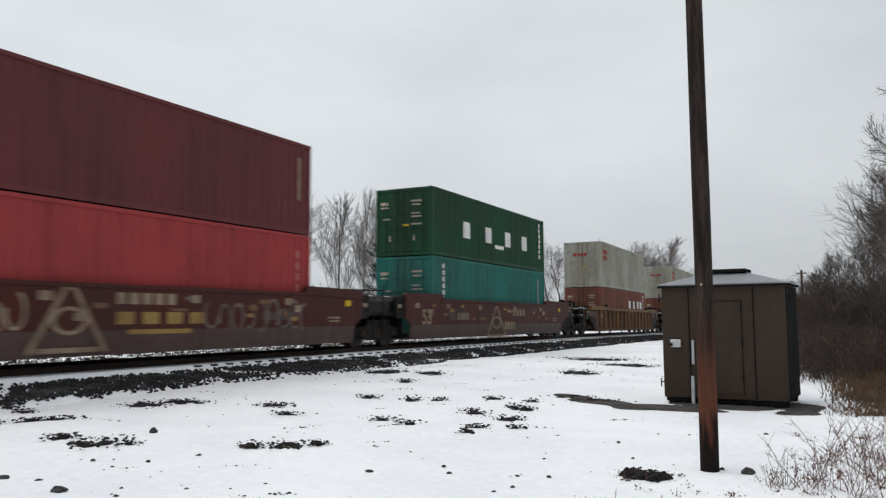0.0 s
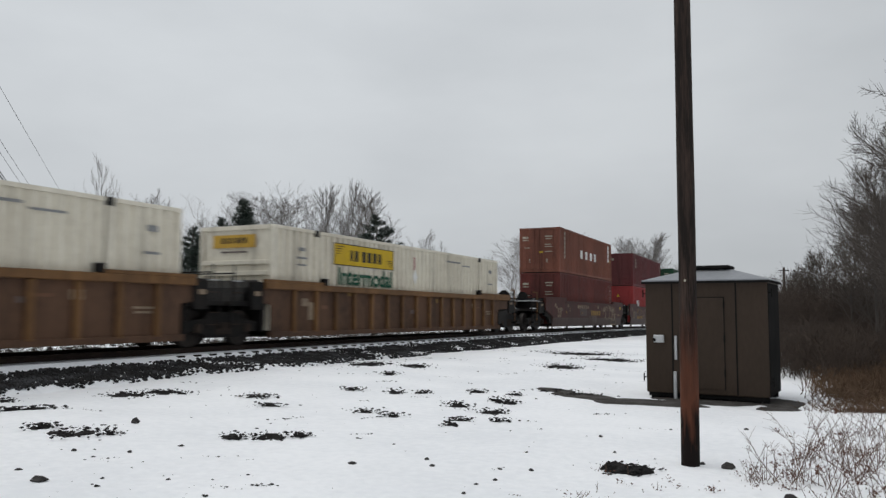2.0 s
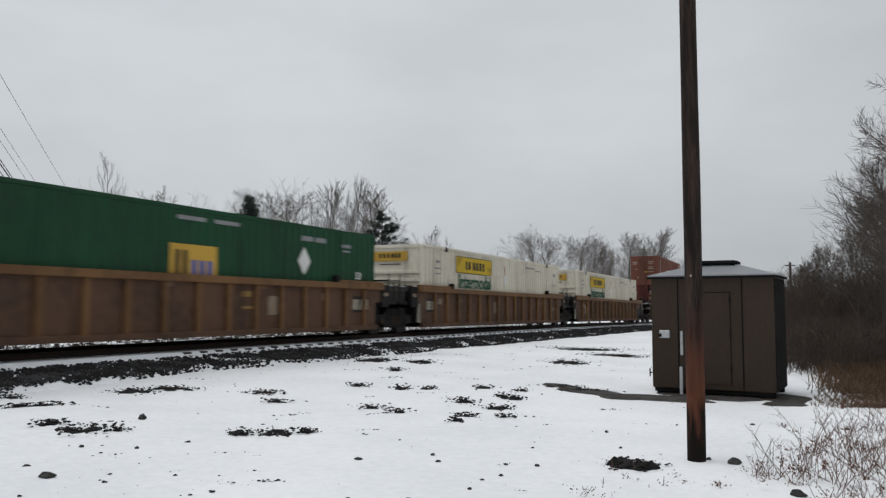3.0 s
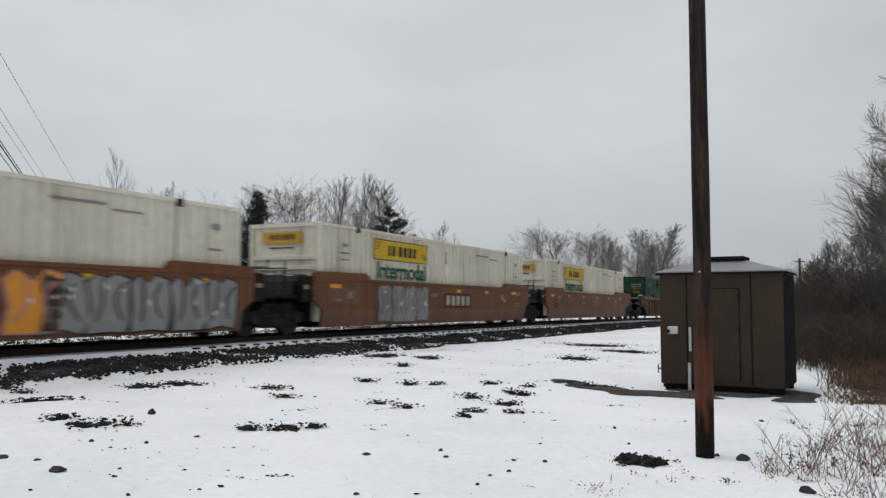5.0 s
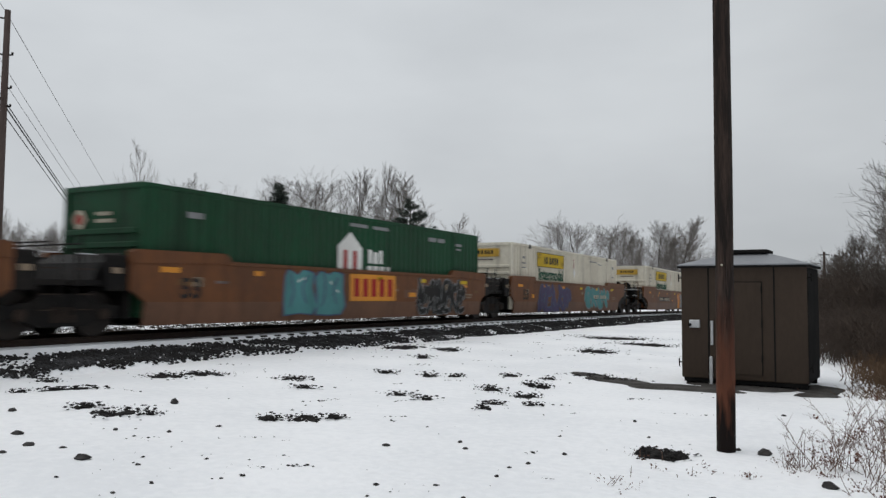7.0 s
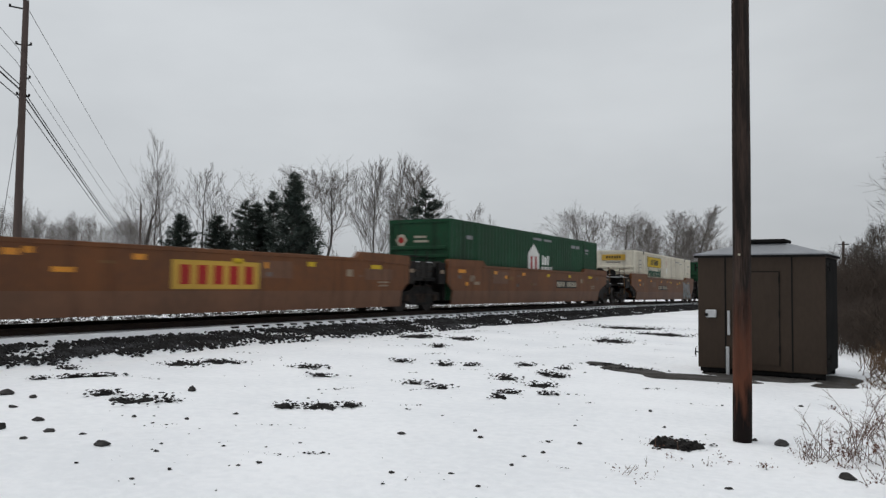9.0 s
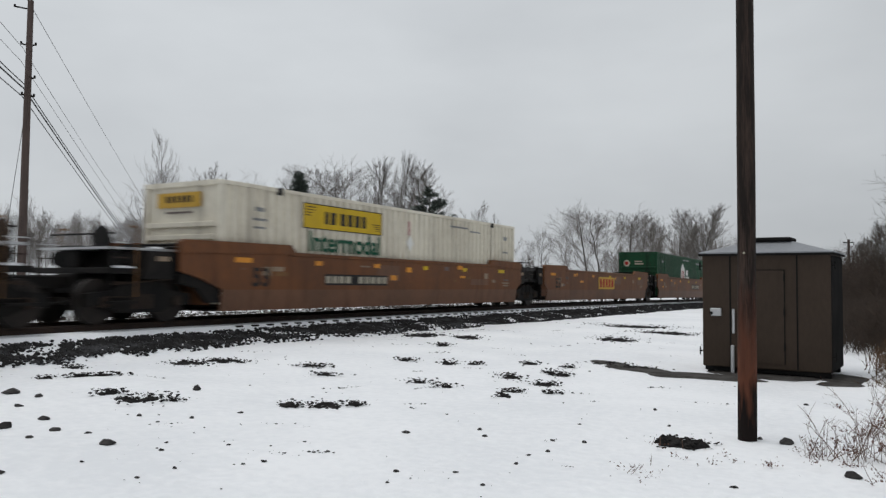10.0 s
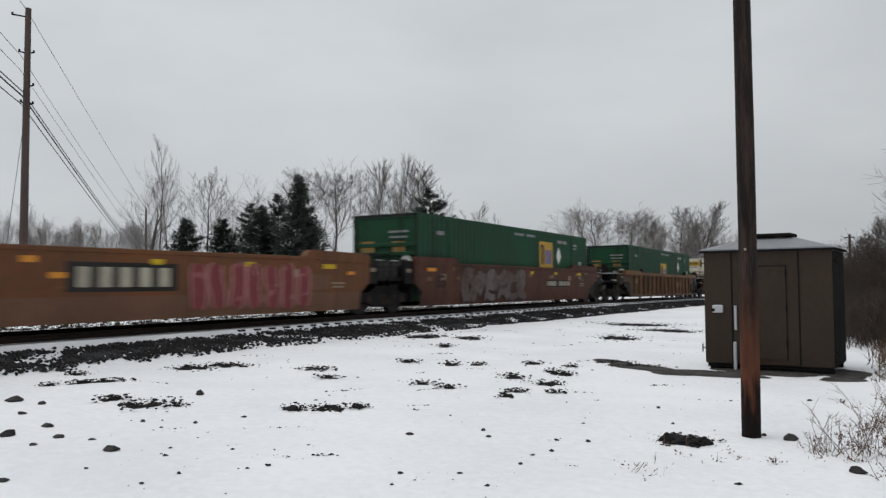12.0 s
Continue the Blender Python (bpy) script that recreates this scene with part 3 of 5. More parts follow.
# ---------- well cars ----------
def truck(parent, y, name="truck"):
    """Two-axle truck: frames, springs, four wheels."""
    t = part(name, boxes((-1.02, 1.02, y - .24, y + .24, .50, .74)), BLACK, parent, bevel=.03)
    for sx in (1, -1):
        bm = bmesh.new()
        add_prism(bm, [(y - 1.28, .36), (y - 1.28, .62), (y - .75, .68), (y - .45, .86), (y + .45, .86), (y + .75, .68), (y + 1.28, .62), (y + 1.28, .36), (y + .95, .40), (y + .5, .22), (y - .5, .22), (y - .95, .40)], 0, min(sx * .93, sx * 1.11), max(sx * .93, sx * 1.11))
        part("side_frame", bm, BLACK, t)
        for k in (-.2, 0, .2):
            part("spring", tubes(((sx * 1.07, y + k, .30), (sx * 1.07, y + k, .60), .075)), GRIME, t)
        for dy in (-.89, .89):
            bm = tubes(((sx * .70, y + dy, .455), (sx * .835, y + dy, .455), .455), n=28)
            add_tube(bm, (sx * .66, y + dy, .455), (sx * .70, y + dy, .455), .485, n=28)
            wh = part("wheel", bm, WHEEL, t)
            part("tread", tubes(((sx * .70, y + dy, .455), (sx * .84, y + dy, .455), .458), n=28), TREAD, wh) if sx > 0 else None
            part("bearing_cap", tubes(((sx * .9, y + dy, .455), (sx * 1.16, y + dy, .455), .12)), GRIME, t)
    for dy in (-.89, .89):
        part("axle", tubes(((-.7, y + dy, .455), (.7, y + dy, .455), .08)), WHEEL, t)
    return t


def car_end(car, e, coupled, colour):
    """The platform, ladders and drawgear past the well at end e (+1 front, -1 rear)."""
    def q(a, b):
        return (min(e * a, e * b), max(e * a, e * b))
    tip = 10.95 if coupled else 9.65
    part("end_platform", boxes((-1.25, 1.25, *q(8.3, tip), 1.02, 1.14)), BLACK, car, bevel=.01)
    part("bulkhead", boxes((-1.22, 1.22, *q(8.28, 8.40), .35, 1.56)), colour if coupled else BLACK, car)
    part("draft_sill", boxes((-.32, .32, *q(8.3, tip + .1), .62, 1.02)), BLACK, car, bevel=.02)
    for sx in (1.18, -1.18):
        lad = part("ladder", tubes(((sx, e * (tip - .55), .45), (sx, e * (tip - .55), 1.75), .018), ((sx, e * (tip - .12), .45), (sx, e * (tip - .12), 1.75), .022), n=6), BLACK, car)
        for z in (.55, .85, 1.35, 1.65):
            part("rung", tubes(((sx, e * (tip - .55), z), (sx, e * (tip - .12), z), .014), n=6), GALV if z > 1.5 else GRIME, lad)
    part("handrail", tubes(((-1.1, e * (tip - .3), 1.14), (-1.1, e * (tip - .3), 2.05), .02), ((1.1, e * (tip - .3), 1.14), (1.1, e * (tip - .3), 2.05), .02), ((-1.1, e * (tip - .3), 1.85), (1.1, e * (tip - .3), 1.85), .02), n=6), BLACK, car)
    bm = bmesh.new()
    add_prism(bm, [(e * 8.42, 1.14), (e * 8.42, 1.72), (e * (tip - .75), 1.50), (e * (tip - .55), 1.14)], 0, -1.12, 1.12)
    part("end_frame", bm, BLACK, car)
    if coupled:
        for k in (.2, .75, 1.1):
            part("end_pipe", tubes(((-1.16, e * (8.6 + k), 1.75 - .2 * k), (1.16, e * (8.6 + k), 1.75 - .2 * k), .035), n=6), GALV if k > 1 else BLACK, car)
        for sx in (1, -1):
            # black plate added to stand in for the truck's dark outline
            bm = bmesh.new()
            add_prism(bm, [(e * 8.06, .40), (e * 8.06, .95), (e * 9.25, 1.05), (e * 9.25, .84), (e * 8.75, .74), (e * 8.42, .40)], 0, min(sx * 1.20, sx * 1.345), max(sx * 1.20, sx * 1.345))
            part("wheel_arch", bm, BLACK, car)
            part("sill_step", boxes((min(sx * 1.1, sx * 1.34), max(sx * 1.1, sx * 1.34), *q(tip - .6, tip), .42, .47)), BLACK, car)
            bm = bmesh.new()
            add_prism(bm, [(e * 9.4, .92), (e * 9.4, 1.5), (e * 9.95, 1.5), (e * 10.1, 1.22), (e * 10.2, .92)], 0, min(sx * 1.22, sx * 1.34), max(sx * 1.22, sx * 1.34))
            part("side_apron", bm, BLACK, car)
            part("apron_mark", boxes((min(sx * 1.342, sx * 1.346), max(sx * 1.342, sx * 1.346), *q(9.52, 9.84), 1.30, 1.40)), S_CREAM, car)
            part("grab_iron", tubes(((sx * 1.28, e * 10.3, .55), (sx * 1.28, e * 10.3, 2.0), .022), ((sx * 1.28, e * 10.3, 2.0), (sx * 1.05, e * 10.3, 2.0), .022), n=6), CAR_CHORD, car)
            part("brake_cylinder", tubes(((sx * .95, e * 10.15, 1.34), (sx * .95, e * 10.62, 1.34), .15), n=14), BLACK, car)
            part("brake_rod", tubes(((sx * 1.15, e * 8.7, .98), (sx * 1.15, e * 10.8, .80), .022), n=6), GRIME, car)
        for x0, x1, a, b, z in ((.62, 1.05, 9.2, 9.6, 1.57), (1.0, 1.24, 10.3, 10.7, 1.14)):
            bm = bmesh.new()
            add_prism(bm, [(x0, z), (x1, z), (x1 - .06, z + .035), ((x0 + x1) / 2, z + .05), (x0 + .05, z + .03)], 1, *q(a, b))
            part("snow_patch", bm, SNOW, car, "thin lying snow")
        part("walkway", boxes((-1.15, 1.15, *q(9.0, tip - .1), 1.52, 1.57)), GALV, car)
        part("brake_box", boxes((-.95, -.2, *q(10.2, 10.6), 1.14, 1.62)), BLACK, car, bevel=.03)
        bm = tubes(((.6, e * (tip - .34), 1.75), (.6, e * (tip - .27), 1.75), .27), n=20)
        part("brake_wheel", bm, BLACK, car)
        part("coupler", boxes((-.12, .12, *q(tip, tip + .78), .72, .98)), BLACK, car, bevel=.03)
        for sx in (.45, -.45):
            part("air_hose", tubes(((sx, e * tip, .75), (sx, e * (tip + .3), .45), .03), ((sx, e * (tip + .3), .45), (sx * .6, e * (tip + .72), .4), .03), n=6), BLACK, car)
    else:
        for sx in (1, -1):
            part("end_panel", boxes((min(sx * 1.2, sx * 1.36), max(sx * 1.2, sx * 1.36), *q(8.46, 8.95), .92, 1.66)), BLACK, car, bevel=.02)
            part("end_plate_mark", boxes((min(sx * 1.362, sx * 1.366), max(sx * 1.362, sx * 1.366), *q(8.6, 8.85), 1.28, 1.40)), S_CREAM, car)
        part("articulation_joint", boxes((-.3, .3, *q(9.5, 9.9), .66, 1.12)), BLACK, car, bevel=.04)


def well_car(style, front_coupled, rear_coupled):
    """A double-stack well unit, origin at rail height under its middle. style: smooth, wine or ribbed."""
    colour = {"rusty": CAR_RUSTY, "smooth": CAR_TAN, "wine": CAR_WINE, "ribbed": CAR_RIB}[style]
    label = {"rusty": "smooth-sided grimy red-brown steel well car", "smooth": "smooth-sided orange-brown steel well car, paler low down", "wine": "smooth-sided dark wine-brown well car with greyed sill", "ribbed": "ribbed ochre-brown steel well car, worn"}[style]
    car = tagged(new("well_car"), label, "well car", "well cars of the train")
    hi = {1: 9.3 if front_coupled else 8.45, -1: 9.3 if rear_coupled else 8.45}
    for sx in (1, -1):
        if style != "ribbed":
            bm = bmesh.new()
            outer = [(-8.05, .70), (8.05, .70), (hi[1] - .6 * front_coupled, .95), (hi[1], 1.1), (hi[1], 1.52), (8.35, 1.62), (-8.35, 1.62), (-hi[-1], 1.52), (-hi[-1], 1.1), (-hi[-1] + .6 * rear_coupled, .95)]
            add_prism(bm, outer, 0, min(sx * 1.36, sx * 1.42), max(sx * 1.36, sx * 1.42))
            side = part("side_plate", bm, colour, car)
            bm = bmesh.new()
            add_prism(bm, [(1.42, .70), (1.345, .20), (1.29, .20), (1.36, .70)] if sx > 0 else [(-1.42, .70), (-1.345, .20), (-1.29, .20), (-1.36, .70)], 1, -8.05, 8.05)
            part("lower_sill", bm, {"wine": CAR_GREYED, "rusty": CAR_RUSTY}.get(style, CAR_PALETAN), car)
            part("top_chord", boxes((min(sx * 1.33, sx * 1.45), max(sx * 1.33, sx * 1.45), -5.75, 5.75, 1.55, 1.65)), colour, car, bevel=.015)
            for e in (1, -1):
                bm = bmesh.new()
                add_prism(bm, [(e * 5.75, 1.60), (e * 5.55, 1.66), (e * 5.75, 1.83), (e * (hi[e] - .1), 1.80), (e * hi[e], 1.74), (e * hi[e], 1.50)], 0, min(sx * 1.30, sx * 1.455), max(sx * 1.30, sx * 1.455))
                part("end_hood", bm, colour, car)
        else:
            bm = bmesh.new()
            add_prism(bm, [(-8.1, .30), (8.1, .30), (8.1, 1.05), (hi[1], 1.1), (hi[1], 1.5), (-hi[-1], 1.5), (-hi[-1], 1.1), (-8.1, 1.05)], 0, min(sx * 1.27, sx * 1.31), max(sx * 1.27, sx * 1.31))
            part("side_plate", bm, colour, car)
            part("top_chord", boxes((min(sx * 1.25, sx * 1.46), max(sx * 1.25, sx * 1.46), -hi[-1], hi[1], 1.48, 1.66)), CAR_CHORD, car, bevel=.015)
            part("bottom_sill", boxes((min(sx * 1.22, sx * 1.40), max(sx * 1.22, sx * 1.40), -8.15, 8.15, .19, .34)), colour, car, bevel=.015)
            for k in range(-7, 8):
                part("side_rib", boxes((min(sx * 1.31, sx * 1.42), max(sx * 1.31, sx * 1.42), k * 1.035 + .1 - .065, k * 1.035 + .1 + .065, .30, 1.48)), CAR_CHORD, car, bevel=.012)
            for e in (1, -1):
                part("chord_step", boxes((min(sx * 1.27, sx * 1.45), max(sx * 1.27, sx * 1.45), min(e * 5.7, e * hi[e]), max(e * 5.7, e * hi[e]), 1.66, 1.74)), CAR_CHORD, car, bevel=.01)
                part("lift_post", boxes((min(sx * 1.3, sx * 1.48), max(sx * 1.3, sx * 1.48), e * 5.75 - .1, e * 5.75 + .1, 1.66, 1.86)), BLACK, car, bevel=.02)
    for y in (-7.2, -4.8, -2.4, 0, 2.4, 4.8, 7.2):
        part("floor_beam", boxes((-1.3, 1.3, y - .15, y + .15, .235, .345)), BLACK, car)
    # black sheet added as shade under the well; it closes the view through
    part("floor_pan", boxes((-1.2, 1.2, -8.2, 8.2, .20, .23)), BLACK, car)
    car_end(car, 1, front_coupled, colour), car_end(car, -1, rear_coupled, colour)
    if front_coupled:
        truck(car, 10.0)
    truck(car, -10.0 if rear_coupled else -9.72)
    return car


def car_marks(car, style, extra):
    """Reflective squares, stencils, plates and spray paint on the side that is seen."""
    X = 1.424 if style != "ribbed" else 1.314
    for u in (-7.4, -4.6, -1.9, .9, 3.6, 6.6):
        if style in ("smooth", "rusty"):
            side_face(car, u, 1.40, .55 if abs(u) > 6 else .30, .12, M_ORANGE if u < 0 else M_YELLOW, "reflector", "", X)
    if style == "wine":
        for u in (-7.6, -5.2, -2.3, 1.5, 4.9, 7.7):
            side_face(car, u, 1.38, .28, .18, M_YELLOW if u > 7 else S_CREAM, "reflector", "", X)
    for u, v, w, h in ((-6.6, 1.15, .30, .22), (7.0, .95, .6, .05), (7.0, .85, .5, .05), (5.3, 1.2, .3, .2)):
        side_face(car, u, v, w, h, S_CREAM, "stencil", "", X)
    rng = random.Random(len(extra) * 31 + round(sum(w[1] for w in extra) * 100))
    for k in range(16 if style != "ribbed" else 7):
        w = rng.uniform(.12, .5)
        m = rng.choice((S_CREAM, S_GREYCHALK, CAR_CHORD, CAR_CHORD, CAR_PALETAN, M_ORANGE if style == "smooth" else S_OCHRE))
        side_face(car, rng.uniform(-7.8, 7.8), rng.uniform(.85, 1.48), w, rng.uniform(.04, .16), m, "stencil", "", X - .001)
    for k in range(2 if style != "ribbed" else 0):
        side_face(car, rng.uniform(-7, 7), rng.uniform(.95, 1.25), rng.uniform(.5, 1.6), rng.uniform(.2, .5), CAR_PALETAN if style == "smooth" else CAR_GREYED, "repaint_patch", "", X - .003)
    for what in extra:
        kind, u, v, w, h = what[:5]
        if kind == "plate":
            p = side_face(car, u, v, w, h, M_BLACK, "number_plate", "black plate with pale bars", X)
            n = 10
            for k in range(n):
                if k != 4:
                    a = u - w / 2 + (k + .5) * w / n
                    part("pale_bar", boxes((X + .004, X + .009, a - w / n * .36, a + w / n * .36, v - h * .32, v + h * .32)), S_BONE, p)
        elif kind == "logo":
            ground_m, bar_m = what[5], what[6]
            p = side_face(car, u, v, w, h, ground_m, "emblem_panel", "painted emblem panel with upright bars", X)
            for a, b, c, d in ((-.42, -.31, -.34, .34), (-.235, -.125, -.34, .34), (-.055, .055, -.34, .34), (.125, .235, -.34, .34), (.31, .42, -.34, .34)):
                part("emblem_bar", boxes((X + .004, X + .009, u + a * w, u + b * w, v + c * h, v + d * h)), bar_m, p)
        elif kind == "digits":
            lettering(car, what[5], u, v, h, what[6], X)
        elif kind == "bars":
            for k in range(what[5]):
                a = u - w / 2 + (k + .5) * w / what[5]
                side_face(car, a, v, w / what[5] * .66, h, what[6], "painted_bar", "", X)
        elif kind == "scrawl":
            scrawl(car, u, v, w, h, what[5], what[6], X)
        elif kind == "spray":
            spray(car, u, v, w, h, *what[5:8], X, *what[8:])
        elif kind == "triangle":
            bm = bmesh.new()
            for (a, b), (c, d) in (((-.5, -.5), (-.05, .5)), ((.05, .5), (.5, -.5)), ((-.42, -.46), (.42, -.46)), ((-.05, .5), (.05, .5))):
                p0, p1 = Vector((0, u + a * w, v + b * h)), Vector((0, u + c * w, v + d * h))
                q = (p1 - p0).normalized().cross(Vector((1, 0, 0))) * .05
                f = [bm.verts.new(p + Vector((X + .004, 0, 0))) for p in (p0 - q, p1 - q, p1 + q, p0 + q)]
                bm.faces.new(f)
            for k in range(16):
                t0, t1 = k * math.tau / 16, (k + 1) * math.tau / 16
                f = [bm.verts.new((X + .004, u + r * w * .22 * math.cos(t), v - .02 + r * h * .2 * math.sin(t))) for r, t in ((.8, t0), (1.1, t0), (1.1, t1), (.8, t1))]
                bm.faces.new(f)
            bmesh.ops.recalc_face_normals(bm, faces=bm.faces[:])
            ext = bmesh.ops.extrude_face_region(bm, geom=bm.faces[:])
            bmesh.ops.translate(bm, verts=[g for g in ext["geom"] if isinstance(g, bmesh.types.BMVert)], vec=(-.003, 0, 0))
            part("chalk_drawing", bm, S_CREAM, car, "faded cream chalk triangle")


def scrawl(car, u, v, w, h, m, count, X):
    """Loose chalky loops, no letters."""
    rng = random.Random(round(u * 70) + count)
    for k in range(count):
        bm = bmesh.new()
        cx, cz = u - w / 2 + (k + .5) * w / count, v + rng.uniform(-.1, .1) * h
        rx, rz, a0, a1 = w / count * rng.uniform(.35, .6), h * rng.uniform(.25, .45), rng.uniform(0, 6), rng.uniform(3, 5.6)
        last = None
        for i in range(13):
            a = a0 + a1 * i / 12
            ring = [bm.verts.new((X + .004 + .0005 * k, cx + r * rx * math.cos(a), cz + (1 + (r - 1) * .6) * rz * math.sin(a))) for r in (.8, 1.1)]
            if last:
                bm.faces.new((last[0], last[1], ring[1], ring[0]))
            last = ring
        bmesh.ops.recalc_face_normals(bm, faces=bm.faces[:])
        part("chalk_loop", bm, m, car, "faded chalk loop")


def ribbon(bm, pts, width, x):
    """A flat stroke of even breadth with round ends, standing proud of the side."""
    path = []
    for (y0, z0), (y1, z1) in zip(pts, pts[1:]):
        path += [(y0 + (y1 - y0) * k / 3, z0 + (z1 - z0) * k / 3) for k in range(3)]
    path.append(pts[-1])
    for _ in range(2):
        path = [path[0]] + [tuple((path[k - 1][c] + 2 * path[k][c] + path[k + 1][c]) / 4 for c in (0, 1)) for k in range(1, len(path) - 1)] + [path[-1]]
    last = None
    for k, (y, z) in enumerate(path):
        a, b = path[max(0, k - 1)], path[min(len(path) - 1, k + 1)]
        d = Vector((b[0] - a[0], b[1] - a[1]))
        d = d.normalized() if d.length > 1e-6 else Vector((0, 1))
        w = width * (.32 if k in (0, len(path) - 1) else .5)
        pair = [bm.verts.new((x, y - d.y * w * e, min(1.6, max(.21, z + d.x * w * e)))) for e in (1, -1)]
        if last:
            bm.faces.new((last[0], last[1], pair[1], pair[0]))
        last = pair


# turns of the can, as shares of a cell: barbs, spirals, waves and loops
STROKES = ([(0, .5), (.5, .1), (.25, 0), (.9, -.5)], [(.9, -.4), (.1, -.45), (.05, .4), (.8, .45), (.75, -.1), (.35, -.1), (.4, .15)], [(-.1, -.2), (.25, .5), (.5, -.5), (.8, .5), (1.1, -.1)],
           [(.1, .5), (.3, .1), (-.1, -.2), (.4, -.5), (1, -.35)], [(0, -.5), (.45, .5), (.6, .1), (1, .35)], [(.1, -.5), (.9, .2), (.6, .5), (.3, .2), (1, -.5)])


def spray(car, u, v, w, h, fill, rim, count, X, manner="strokes"):
    """Sprayed tag of overlapping fat strokes (or filled blocks) with a rim in another colour; no letters."""
    rng = random.Random(round(u * 100) + round(w * 1000) + count)
    cell = w / count
    root = None
    for k in range(count):
        left = u - w / 2 + k * cell
        lean = rng.uniform(-.12, .2)
        if manner == "blocks":
            turns = [[(.25, .5), (.35, 0), (.2, -.35)], [(.75, .4), (.55, .1), (.75, -.3)]]
            edge = [(rng.uniform(-.08, .04), -.5), (rng.uniform(-.02, .08), -.1), (rng.uniform(-.1, .04), .35), (.12, .5), (.42, rng.uniform(.3, .46)), (.6, .52), (.95, .44), (rng.uniform(.9, 1.06), .1), (rng.uniform(.94, 1.1), -.3), (.9, -.5), (.5, rng.uniform(-.52, -.4))]
            for grown, m, up in ((1.0, rim, .003), (.90, fill, .0045)):
                bm = bmesh.new()
                add_prism(bm, [(left + cell * (.5 + (a - .5) * grown + lean * .3 * b), min(1.6, max(.21, v + h * b * (1 + .6 * (grown - 1))))) for a, b in edge], 0, X + up + .0009 * (k % 2), X + up + .0009 * (k % 2) + .001)
                ob = part("spray_patch", bm, m, root or car)
                if root is None:
                    root = ob
                    ob["label"] = "sprayed graffiti of fat filled shapes"
        elif manner == "columns":
            turns = [[(.5, -.5), (rng.uniform(.35, .65), -.1), (rng.uniform(.3, .7), .15), (.5, .5)]]
        else:
            turns = rng.sample(STROKES, 2)
        for j, turn in enumerate(turns):
            pts = [(left + cell * (a + lean * b + rng.uniform(-.05, .05)), v + h * .94 * b * rng.uniform(.86, 1)) for a, b in turn]
            fat = {"columns": cell * .66, "strokes": min(cell * .30, h * .26), "blocks": .07}[manner]
            layers = {"columns": ((1.26, rim, .003), (1.0, fill, .006)), "strokes": ((1.42, rim, .003), (1.0, fill, .006)), "blocks": ((1.0, rim, .008),)}[manner]
            for scale, m, up in layers:
                bm = bmesh.new()
                ribbon(bm, pts, fat * scale, X + up + .0002 * k + .0001 * j)
                ob = part("spray_stroke", bm, m, root or car)
                if root is None:
                    root = ob
                    ob["label"] = "sprayed graffiti of fat overlapping strokes"
        # flecks and a lighter glint on each figure
        for q in range(2):
            bm = bmesh.new()
            y0, z0 = left + cell * rng.uniform(.2, .8), v + h * rng.uniform(-.3, .4)
            ribbon(bm, [(y0, z0), (y0 + rng.uniform(-.08, .12), z0 + rng.uniform(.05, .16))], .05, X + .010 + .0009 * k)
            part("spray_fleck", bm, M_WHITE if manner == "blocks" else rim, root)


SPEED = 27.74
TRAIN = []   # (thing, metres along at the clip's start, height over the rail)


